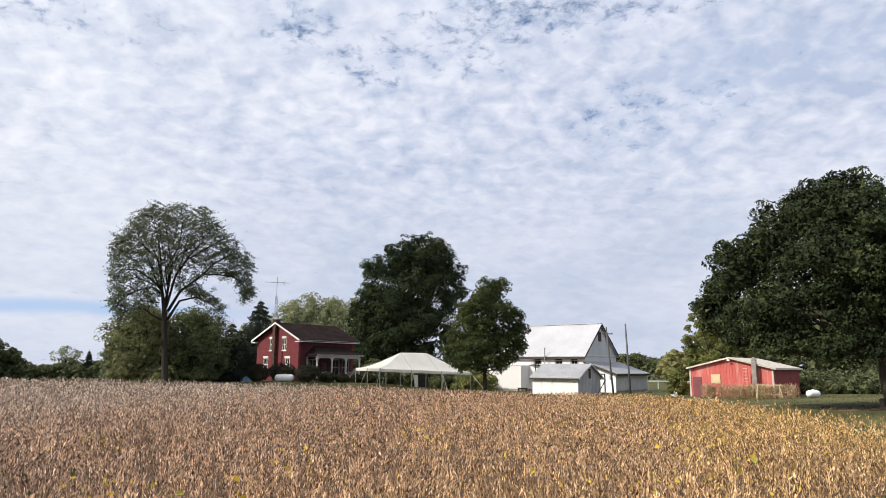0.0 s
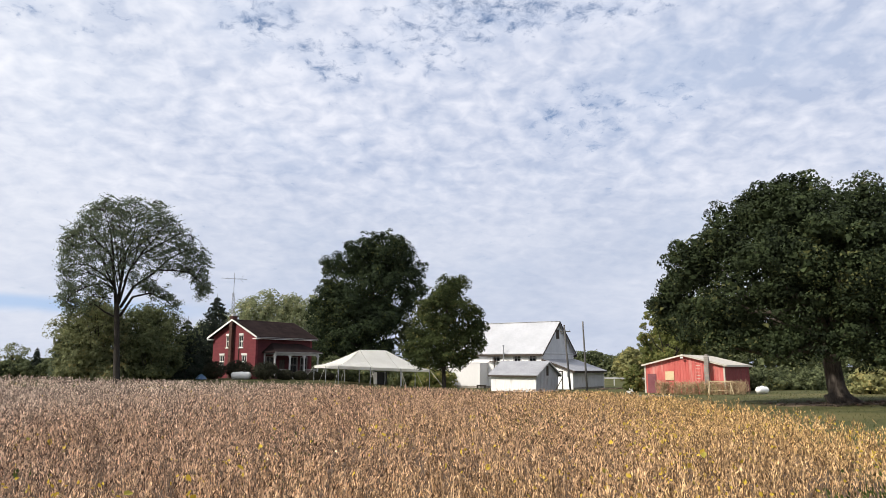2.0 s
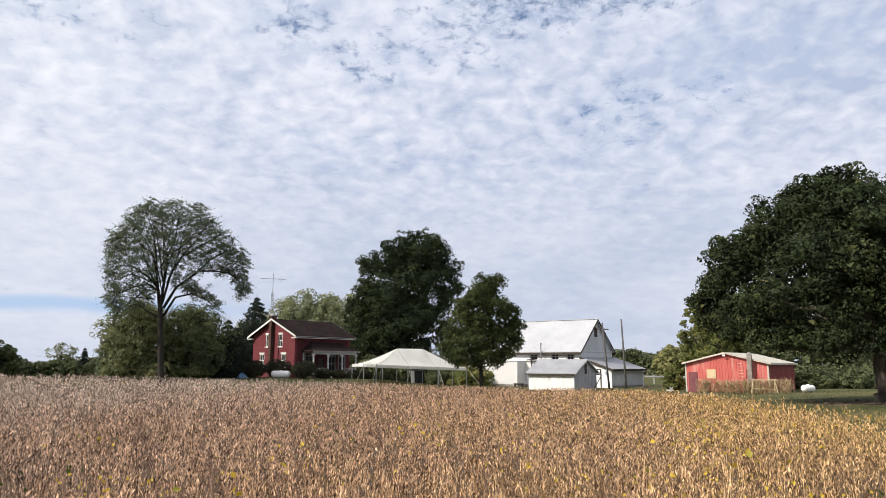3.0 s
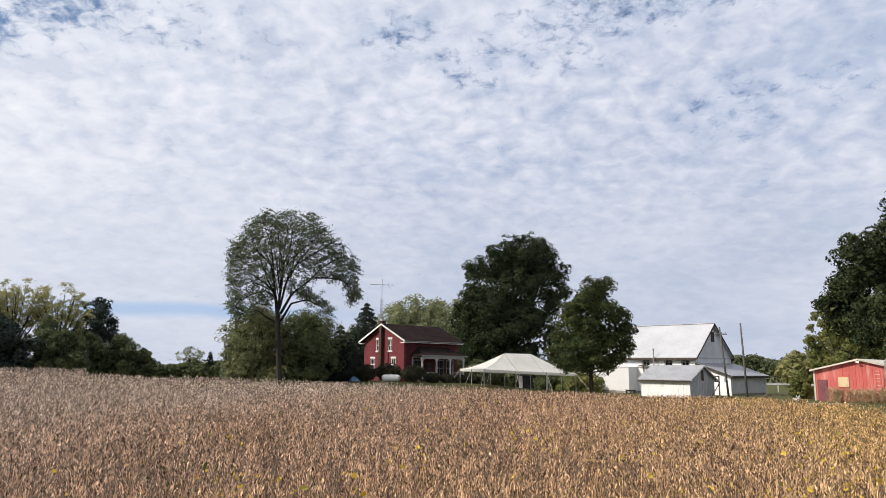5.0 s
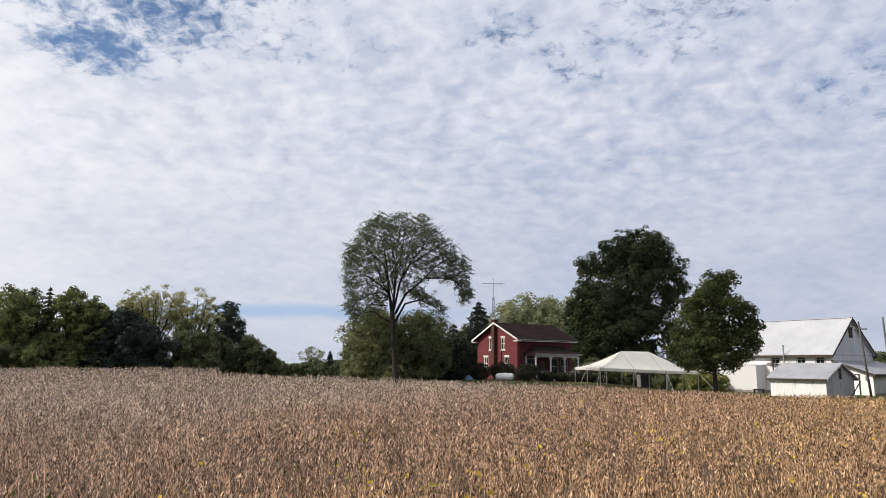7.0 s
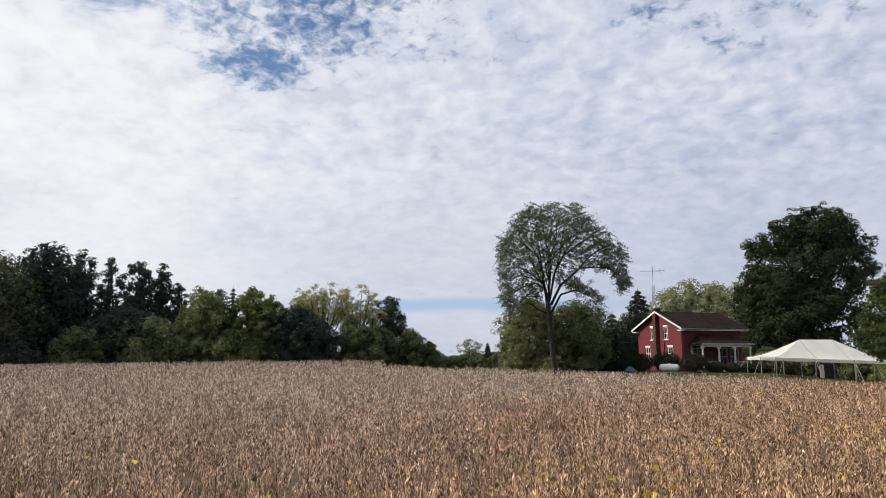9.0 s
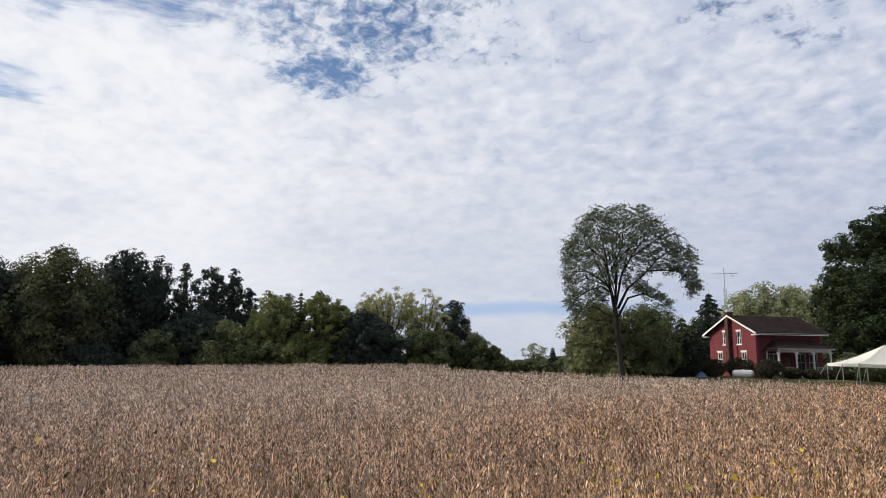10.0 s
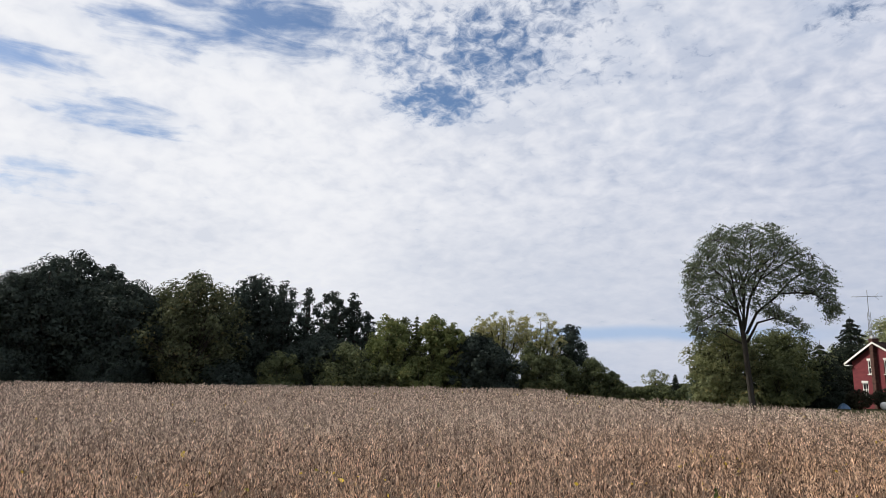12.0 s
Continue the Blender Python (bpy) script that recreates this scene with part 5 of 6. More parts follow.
    edge = ~(inside(u + 0.7, h + 0.3, outline) & inside(u - 0.7, h + 0.5, outline))
    keep = inside(u, h - 0.02 * depth ** 2, outline) & (rng.random(n) < np.where(drift > 0.0, 0.080, 0.014) + 0.03 * edge)
    spot = np.stack([u, depth, 7 + (h - 7) * 1.075 - 0.03 * depth ** 2], 1)[keep]
    twigs = bmesh.new()
    leaves_c, leaves_n = [], []
    for p in spot:
        gap = np.linalg.norm(limb_points - p + [0, 0, 0.4], axis=1)
        k = int(gap.argmin())
        if gap[k] > 3.2:
            continue
        root = Vector(limb_points[k])
        tip = Vector(p)
        run = tip - root
        mid = root.lerp(tip, 0.55) + Vector((0, 0, 0.16 * run.length))
        if rng.random() < 0.55:
            tube(twigs, [root, mid, tip], [0.026, 0.017, 0.006], 4)
        lie = unit(np.array([run.x, run.y, 0.0]) + rng.normal(size=3) * [0.5, 0.5, 0.0] + 1e-4) + np.array([0, 0, -0.45])
        cross = unit(np.cross(lie, [0, 0, 1.0]))
        m = int(20 + 22 * rng.random())
        a, b = rng.normal(size=m) * 0.32, rng.normal(size=m) * 0.16
        leaves_c.append(p + lie * a[:, None] + cross * b[:, None] + rng.normal(size=(m, 3)) * 0.035)
        leaves_n.append(np.tile(np.cross(cross, lie), (m, 1)))
    tagged(part("branchwork", twigs, BARK, ob), kind="stuff")
    c, o = np.concatenate(leaves_c), np.concatenate(leaves_n)
    normal = unit(o + 0.45 * rng.normal(size=c.shape))
    up = unit(unit(np.cross(normal, rng.normal(size=c.shape))) + [0, 0, -0.5])
    side = unit(np.cross(normal, up))
    s = 0.16 * (0.6 + 0.8 * rng.random(len(c)))
    v, f = blades(c, up, side, s, s * 0.7)
    sheet("crown", v, f, LEAF_ELM, ob)


def mass_tree(x, y, turn, masses, leaves, label, seed, trunk, foot, count, leaf, ranks, knobs=14, fill=0.14, name="tree"):
    """A shade tree from great masses of foliage (sideways, height, radius), each in ranks one behind another and broken into lumps."""
    rng = np.random.default_rng(seed)
    ob = thing(name, pose(x, y, ground_z(x, y) - 0.15, 0, 0, turn), label, "tree")
    lumps = []
    wide = max(abs(m[0]) + m[2] for m in masses)
    for side, z, r in masses:
        room = math.sqrt(max(0.0, wide ** 2 - side ** 2)) * 0.55
        for depth in np.linspace(-room, room, ranks):
            for k in range(knobs):
                out = unit(rng.normal(size=3) + [0, 0, 0.35])
                size = r * (0.26 + 0.22 * rng.random())
                p = np.array([side, depth, z - 0.08 * abs(depth)]) + out * (r - size * 0.6) * [1, 1, 0.9]
                lumps.append((*p, size, 0.8))
            lumps.append((side, depth, z - 0.08 * abs(depth), r * 0.7, 0.9))
    top = max(m[1] for m in masses)
    bm = bmesh.new()
    tube(bm, [(0, 0, -0.1), (0, 0, 0.4), (rng.normal() * 0.08, 0, foot), (rng.normal() * 0.2, 0, top * 0.8)], [trunk * 1.6, trunk * 1.08, trunk * 0.9, trunk * 0.2], 10)
    for side, z, r in masses:
        tube(bm, [(0, 0, max(foot * 0.9, z * 0.55)), (side * 0.4, rng.normal() * 0.4, z * 0.7), (side, rng.normal() * 0.8, z)], [trunk * 0.4, trunk * 0.24, trunk * 0.06], 6)
    part("trunk", bm, BARK_DARK, ob, smooth=True)
    v, f = leaf_cloud(rng, lumps, count, leaf, subs=5, twig=0.5, fill=fill)
    sheet("crown", v, f, leaves, ob)
    return ob


great_maple()
elm()
mass_tree(-4.6, 102.9, 2.5, [(0.7, 17.6, 3.9), (2.9, 20.3, 2.4), (4.7, 19.1, 2.0), (-0.3, 20.2, 2.0), (-2.5, 18.2, 2.7), (-4.8, 16.9, 2.4), (-5.9, 13.3, 2.5), (-6.8, 9.0, 2.4), (-5.9, 5.2, 2.4), (-3.8, 11.6, 3.5), (-0.6, 13.3, 4.0), (3.3, 15.4, 3.2), (6.1, 16.6, 1.9), (6.7, 13.8, 1.5), (5.1, 12.4, 2.0), (-0.8, 8.2, 3.7), (-3.6, 6.5, 3.0), (0.7, 9.9, 3.4), (3.1, 10.4, 1.7), (1.3, 5.2, 2.7), (-1.2, 3.9, 2.5), (-3.9, 3.1, 2.0), (-7.3, 5.6, 1.7), (-7.6, 11.2, 1.6)],
          LEAF_OAK, "tall dense dark green shade tree behind the tent", 21, 0.5, 2.0, 105000, 0.19, 3, 10)
mass_tree(4.1, 67.9, -3.5, [(0.3, 10.3, 1.4), (1.5, 10.6, 1.0), (-0.5, 9.1, 1.5), (0.9, 8.5, 1.7), (2.6, 7.7, 1.2), (3.2, 6.6, 1.0), (3.4, 5.1, 0.8), (1.9, 5.5, 1.6), (0.2, 6.1, 2.0), (-1.4, 6.9, 1.6), (-2.5, 5.5, 1.4), (-1.3, 4.4, 1.5), (0.4, 4.1, 1.4), (2.3, 4.0, 1.0), (-3.3, 4.3, 1.0), (-1.6, 8.3, 1.2), (-2.4, 3.4, 0.9), (-0.7, 3.3, 0.8), (1.3, 3.3, 0.8)],
          LEAF_PEAR, "young green shade tree beside the barn", 22, 0.19, 3.0, 46000, 0.13, 3, 11, 0.12)
conifer(-24.2, 93.0, 11.4, 6.4, "dark pointed spruce behind the house", 31, 22000)
conifer(-25.6, 88.6, 6.6, 3.4, "smaller dark spruce behind the house", 32, 9000)
conifer(-59.1, 55.3, 9.3, 1.5, "grey-green pointed evergreen in the woodland edge", 35, 6000, leaves=LEAF_WOOD)
conifer(-23.4, 78.4, 7.0, 3.4, "dark spruce with open drooping boughs", 33, 9000, 0.24, 13)
conifer(-53.6, 107.4, 5.2, 1.7, "small pointed evergreen across the field", 34, 3000, 0.3, 14)
broadleaf(-30.4, 71.6, 8.7, 3.5, LEAF_BROWN, BARK, "bronze green thicket tree below the elm", 41, 0.02, 150, 0.14, 24000, dome=True, fill=0.1)
broadleaf(-26.6, 75.7, 8.3, 4.0, LEAF_WOOD, BARK_DARK, "dark green thicket tree behind the elm", 42, 0.02, 150, 0.14, 26000, dome=True)
broadleaf(-24.4, 74.0, 5.0, 1.9, LEAF_WOOD, BARK_DARK, "dark green thicket tree behind the elm", 43, 0.02, 30, 0.2, 14000, 0.3)
bush(-31.6, 70.6, 6.2, 2.0, LEAF_BROWN, "tall bronze bush at the thicket edge", 46, 9000, 0.15)
bush(-24.9, 71.6, 5.2, 2.2, LEAF_WOOD, "dark green bush below the elm", 47, 9000, 0.15)
bush(-33.2, 72.5, 5.0, 1.8, LEAF_ELM, "loose grey-green thicket edge bush", 44)
bush(-28.7, 71.0, 3.6, 2.6, LEAF_BROWN, "loose bronze undergrowth below the elm", 45)
for k, (x, y, h, r) in enumerate(((-34.6, 129.0, 11.0, 4.2), (-28.6, 130.8, 15.8, 5.0), (-24.5, 131.7, 17.3, 5.0), (-20.5, 132.4, 16.8, 5.0), (-16.6, 133, 16.8, 5.4), (-12.0, 134, 17.0, 5.4))):
    broadleaf(x, y, h, r, LEAF_PALE, BARK, "tall pale yellow-green tree behind the house", 50 + k, 0.05, 110, 0.24, 11000, dome=True, group="far trees behind the house", top_heavy=0.0)
WOOD_LABEL = {LEAF_SHADED: "woodland tree at the field edge, leaves darkened for shade", LEAF_WOOD: "dense green woodland tree at the field edge", LEAF_OLIVE: "olive bronze woodland tree standing at the field edge", LEAF_BRIGHT: "bright green young tree at the field edge"}
for k, (x, y, h, r, leaves) in enumerate(((-83.6, 15.0, 11.4, 3.4, LEAF_SHADED), (-80.2, 19.4, 11.9, 3.4, LEAF_SHADED), (-80.9, 22.8, 14.0, 4.2, LEAF_SHADED), (-84.7, 26.6, 15.7, 3.0, LEAF_SHADED), (-81.5, 29.0, 14.0, 2.2, LEAF_SHADED),
                                          (-75.6, 29.2, 11.8, 3.8, LEAF_SHADED), (-70.7, 34.1, 12.9, 4.2, LEAF_OLIVE), (-72.5, 42.1, 13.7, 3.0, LEAF_SHADED), (-72.0, 45.6, 13.2, 2.0, LEAF_SHADED), (-71.0, 48.5, 12.8, 1.2, LEAF_SHADED),
                                          (-69.8, 51.3, 13.0, 1.9, LEAF_SHADED), (-68.1, 53.1, 12.2, 1.5, LEAF_SHADED), (-66.1, 53.8, 10.0, 1.3, LEAF_SHADED), (-58.9, 51.1, 8.9, 2.1, LEAF_BRIGHT), (-59.3, 53.6, 8.7, 1.4, LEAF_WOOD),
                                          (-56.2, 55.3, 9.0, 1.9, LEAF_BRIGHT), (-54.1, 56.1, 7.9, 1.6, LEAF_BRIGHT), (-52.2, 58.0, 6.9, 2.4, LEAF_SHADED), (-50.0, 72.5, 9.4, 2.0, LEAF_SHADED), (-66.6, 47.6, 6.8, 3.8, LEAF_SHADED), (-73.8, 39.3, 9.4, 4.0, LEAF_SHADED),
                                          (-79.0, 34.0, 11.0, 4.2, LEAF_SHADED), (-72.5, 51.5, 7.6, 3.8, LEAF_SHADED), (-88, 21, 11.5, 5.0, LEAF_SHADED), (-84, 36, 10.5, 5.0, LEAF_SHADED), (-63.0, 54.5, 6.0, 3.0, LEAF_SHADED), (-57.5, 60.0, 6.0, 3.4, LEAF_SHADED))):
    r *= 1.35 if k < 9 and leaves is LEAF_SHADED else 1.2
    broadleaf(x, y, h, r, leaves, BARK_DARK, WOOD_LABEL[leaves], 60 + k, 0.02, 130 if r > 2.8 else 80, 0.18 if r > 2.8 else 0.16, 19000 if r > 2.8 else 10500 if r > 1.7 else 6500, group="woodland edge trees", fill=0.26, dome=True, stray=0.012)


def airy_tree(x, y, h, r, seed, label):
    """A yellowing tree whose forked limbs show through thin foliage."""
    rng = np.random.default_rng(seed)
    ob = thing("tree", pose(x, y, ground_z(x, y) - 0.15), label, "tree", "woodland edge trees")
    bm = bmesh.new()
    tube(bm, [(0, 0, -0.1), (0.05, 0, h * 0.25), (0.0, 0.05, h * 0.42)], [0.2, 0.15, 0.12], 8)
    lumps = []
    for k in range(17):
        a = 6.283 * k / 17 * 3 + rng.normal() * 0.2
        q = (0.35 + 0.65 * rng.random()) * r
        tip = Vector((q * math.cos(a), q * math.sin(a), h * (0.98 - 0.28 * (q / r) ** 2 - 0.10 * rng.random())))
        root = Vector((0, 0, h * (0.22 + 0.2 * rng.random())))
        bend = root.lerp(tip, 0.5) + Vector((0.25 * math.cos(a), 0.25 * math.sin(a), -0.1))
        tube(bm, [root, bend, tip], [0.09, 0.06, 0.02], 6)
        for t in (0.45, 0.6, 0.72, 0.84, 0.94, 1.0):
            p = (bend.lerp(tip, (t - 0.4) / 0.6)) + Vector(rng.normal(size=3) * 0.40)
            tube(bm, [bend.lerp(tip, max(0, (t - 0.5) / 0.6)), p], [0.03, 0.01], 4)
            lumps.append((p.x, p.y, p.z, 0.42 + 0.34 * rng.random(), 0.8))
    part("trunk", bm, BARK, ob, smooth=True)
    v, f = leaf_cloud(rng, lumps, 9000, 0.135, subs=5, twig=0.6, fill=0.0, stray=0.4, tight=0.25)
    sheet("crown", v, f, LEAF_YELLOW, ob)


for k, (x, y, h, r) in enumerate(((-53.9, 64.8, 10.6, 3.0), (-50.4, 66.9, 10.0, 2.9), (-56.0, 64.1, 9.3, 2.0))):
    airy_tree(x, y, h, r, 300 + k, "airy yellowing tree at the field edge")
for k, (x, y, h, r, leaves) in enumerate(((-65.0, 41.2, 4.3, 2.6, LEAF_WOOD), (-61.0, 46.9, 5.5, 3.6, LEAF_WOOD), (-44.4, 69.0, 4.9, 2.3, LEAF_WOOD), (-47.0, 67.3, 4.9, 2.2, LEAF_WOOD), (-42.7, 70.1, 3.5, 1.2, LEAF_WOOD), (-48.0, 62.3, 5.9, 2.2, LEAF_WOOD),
                                          (-50.0, 58.8, 5.2, 2.6, LEAF_SHADED), (-46.2, 62.6, 4.6, 2.2, LEAF_WOOD), (-67, 36, 3.0, 2.8, LEAF_SHADED), (-73, 27, 3.6, 3.6, LEAF_SHADED), (-77, 19, 3.8, 3.8, LEAF_SHADED), (-55.6, 52.6, 4.0, 2.6, LEAF_BRIGHT), (-58, 50, 3.4, 2.0, LEAF_WOOD), (-80, 8, 4.6, 4.5, LEAF_SHADED), (-53, 62, 4.6, 2.6, LEAF_SHADED))):
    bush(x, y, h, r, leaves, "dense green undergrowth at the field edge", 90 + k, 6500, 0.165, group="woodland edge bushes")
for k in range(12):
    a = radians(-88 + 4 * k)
    bush(96 * math.sin(a), 96 * math.cos(a), 5.5, 4.4, LEAF_SHADED, "undergrowth deep in the wood, coloured dark for shade", 220 + k, 1800, 0.36, group="deep woodland undergrowth")
broadleaf(-61, 114.8, 6.0, 1.9, LEAF_BROWN, BARK, "small yellowing tree across the field", 110, 0.50, 14, 0.2, 1300, 0.36, fill=0.0, stray=0.3)
for k, (x, y, h) in enumerate(((-56.6, 96.7, 2.9), (-54.7, 97.7, 2.6), (-52.9, 98.7, 2.8), (-51.0, 99.7, 2.5), (-48.7, 100.8, 3.0), (-46.0, 101.5, 2.8))):
    bush(x, y, h, 1.5, LEAF_WOOD, "low green hedge bush across the field", 200 + k, 2200, 0.22, "hedge_bush", "hedge across the field")
for k in range(24):
    x = -118 + k * 4.2
    bush(x, 150 + 9 * math.sin(k * 1.7), 3.5 + 0.8 * math.sin(k * 2.3), 4.2, LEAF_WOOD, "low distant hedge tree", 120 + k, 1300, 0.6, "hedge_tree", "distant hedgerow", 10, "tree")
for k, (x, y, h, r, leaves) in enumerate(((50, 183, 7.2, 6.5, LEAF_WOOD), (60, 180, 7.2, 6.5, LEAF_WOOD), (40, 190, 7.0, 6.5, LEAF_WOOD), (70, 172, 8.0, 7, LEAF_BRIGHT), (46.5, 142.6, 6.6, 3.6, LEAF_YELLOW), (53, 146, 8.4, 4.4, LEAF_BROWN), (80, 165, 9, 7, LEAF_WOOD), (90, 150, 9, 7, LEAF_WOOD), (52, 117, 7.0, 5.5, LEAF_WOOD), (62, 109, 7.5, 6.0, LEAF_WOOD), (71, 101, 7.5, 6.0, LEAF_WOOD), (79, 91, 7.5, 6.0, LEAF_WOOD))):
    broadleaf(x, y, h, r, leaves, BARK, "distant roadside tree beyond the meadow", 140 + k, 0.02, 24, 0.5, 3500, 0.32, group="distant roadside trees")
broadleaf(43.5, 113.0, 7.8, 3.2, LEAF_LIME, BARK, "green tree behind the red shed", 150, 0.05, 24, 0.34, 5000, 0.33)
broadleaf(31.3, 81.0, 12.6, 3.2, LEAF_LIME, BARK, "pale green tree behind the red shed", 151, 0.1, 40, 0.2, 16000, 0.3)
broadleaf(34.6, 89.5, 9.6, 3.6, LEAF_LIME, BARK, "pale green tree behind the red shed", 152, 0.05, 26, 0.32, 6000, 0.33)
bush(25.9, 77.8, 3.0, 1.3, LEAF_LIME, "yellow-green bush beside the red shed", 153, 2500, 0.2)
for k, (x, y, h, r, leaves) in enumerate(((45.5, 83.4, 2.1, 3.0, LEAF_WOOD), (47.1, 78.5, 2.0, 3.0, LEAF_WOOD), (39.6, 57.9, 1.9, 2.0, LEAF_YELLOW), (42.6, 57.6, 2.1, 2.2, LEAF_YELLOW), (45.5, 57.0, 2.2, 2.3, LEAF_BRIGHT), (50, 80, 2.2, 3.4, LEAF_WOOD), (41.5, 80, 2.2, 2.6, LEAF_WOOD))):
    bush(x, y, h, r, leaves, "overgrown green hedge behind the maple", 160 + k, 3000, 0.26, group="hedge behind the maple")
for k, (x, y, h, r) in enumerate(((4.2, 93, 2.4, 3.0), (3.0, 98, 3.0, 3.0), (0.8, 101, 11.0, 4.2), (-1.5, 95, 3.6, 3.0), (7.6, 104, 5.6, 3.4), (-5.6, 96, 3.4, 3.0), (-9.4, 97, 3.6, 3.0), (-12.6, 99, 4.2, 3.2))):
    bush(x, y, h, r, LEAF_LIME if k < 2 else LEAF_WOOD, "green shrubs behind the tent", 170 + k, 3200, 0.28, group="shrubs behind the tent")


def round_shrub(x, y, h, r, seed):
    """A clipped evergreen: one even ball of fine leaves, slightly lumpy."""
    rng = np.random.default_rng(seed)
    ob = thing("shrub", pose(x, y, ground_z(x, y) - 0.1), "dark clipped round shrub before the brick house", "shrub", "shrubs before the house")
    bm = bmesh.new()
    for k in range(6):
        a = k * 1.05
        tube(bm, [(0.08 * math.cos(a), 0.08 * math.sin(a), 0), (r * 0.4 * math.cos(a), r * 0.4 * math.sin(a), h * 0.6)], [0.04, 0.012], 5)
    part("stem", bm, BARK_DARK, ob)
    lumps = [(0, 0, h * 0.5, r * 0.8, h * 0.5 / r)]
    for k in range(46):
        u = 1 - 2 * (k + 0.5) / 46
        q, a = math.sqrt(1 - u * u), k * 2.39996
        s = r * (0.22 + 0.08 * rng.random())
        lumps.append((q * math.cos(a) * (r - s), q * math.sin(a) * (r - s), h * 0.5 + u * (h * 0.5 - s), s, 1.0))
    v, f = leaf_cloud(rng, lumps, 4500, 0.095, subs=5, stray=0.01)
    v[:, 2] = np.maximum(v[:, 2], 0.02)
    sheet("crown", v, f, BUSH_RED, ob)


for k, (x, y, h, r) in enumerate(((-20.0, 77.3, 2.0, 1.2), (-18.1, 80.1, 2.2, 1.65), (-14.75, 78.0, 2.1, 1.5), (-12.9, 79.9, 1.25, 0.95), (-11.4, 80.9, 1.15, 0.9), (-10.0, 82.6, 1.1, 0.85), (-8.7, 84.4, 1.1, 0.8))):
    round_shrub(x, y, h, r, 180 + k)


# ---------------- the bean field ----------------
def soybeans():
    """Ripe soybean plants: dry stems hung with pods, thick near the camera's side of the field and plainer away from it."""
    rng = np.random.default_rng(3)
    zones = [(0, 9, 46, 38, 0.045, 0.0092, 1, 0.10), (9, 18, 26, 39, 0.053, 0.0130, 0, 0.10), (18, 36, 11, 27, 0.074, 0.0215, 0, 0.07), (36, 112, 5, 13, 0.100, 0.040, 0, 0.045)]
    for r0, r1, density, pods, long, wide, stems, uneven in zones:
        reach = min(r1, 92)
        n = int((2 * reach) ** 2 * density)
        x, y = (rng.random(n) * 2 - 1) * reach, (rng.random(n) * 2 - 1) * reach
        d = np.hypot(x, y)
        # uneven edge along the lane
        keep = (d >= r0) & (d < r1) & inside(x + 0.25 * np.sin(y * 1.3), y + 0.25 * np.sin(x * 1.7), FIELD)
        x, y = x[keep], y[keep]
        z = land(x, y)
        n = len(x)
        swell = 0.05 * np.sin(x * 5.1 + 2.0 * np.sin(y * 2.3)) * np.sin(y * 4.3 + 1.7 * np.sin(x * 1.9)) + 0.06 * np.sin(x * 0.7 + 1.3 * np.sin(y * 0.5)) + 0.05 * np.sin(y * 1.9 + x * 0.4)
        tall = 0.74 + swell + uneven * rng.normal(size=n)
        lean = rng.normal(size=(n, 2)) * 0.13
        curl = rng.normal(size=(n, 2)) * 0.05
        foot = np.stack([x, y, z], 1)
        top = foot + np.stack([lean[:, 0], lean[:, 1], tall], 1)
        verts, faces, start = [], [], 0
        if stems:
            a = rng.random(n) * 6.28
            side = np.stack([np.cos(a), np.sin(a), 0 * a], 1) * 0.0035
            v = np.stack([foot - side, foot + side, top + side * 0.5, top - side * 0.5], 1).reshape(-1, 3)
            verts.append(v)
            faces.append(np.arange(4 * n).reshape(n, 4))
            start = 4 * n
        # pods hang close along each stem, so that a plant reads as one rope with dark gaps beside it
        who = np.repeat(np.arange(n), pods)
        m = len(who)
        t = 0.30 + 0.72 * rng.random(m) ** 0.7
        c = foot[who] * (1 - t[:, None]) + top[who] * t[:, None]
        c[:, :2] += curl[who] * np.sin(t * 7.0)[:, None] + rng.normal(size=(m, 2)) * (0.012 + 0.22 * long) * (1.25 - 0.55 * t[:, None])
        along = np.stack([lean[who, 0], lean[who, 1], tall[who]], 1)
        along[:, :2] += curl[who] * (7.0 * np.cos(t * 7.0))[:, None] * 0.7
        up = unit(unit(along) + rng.normal(size=(m, 3)) * [0.30, 0.30, 0.15])
        side = unit(np.cross(up, rng.normal(size=(m, 3))))
        s = 0.6 + 0.8 * rng.random(m)
        flat = rng.random(m) < 0.03
        w = wide * s * np.where(flat, 2.2, 1.0)
        if stems:
            v, f = cards(c, up, side, long * s, w, 0.1)
            verts.append(v)
            faces.append(f + start)
            v, f = np.concatenate(verts), np.concatenate(faces)
        else:
            v, f = blades(c, up, side, long * s, w * 1.15, 0.6)
        ob = sheet("soybean_plants", v, f, SOY)
        tagged(ob, "ripe brown soybean plants hung with dry pods", "crop", "bean field", "stuff")


soybeans()


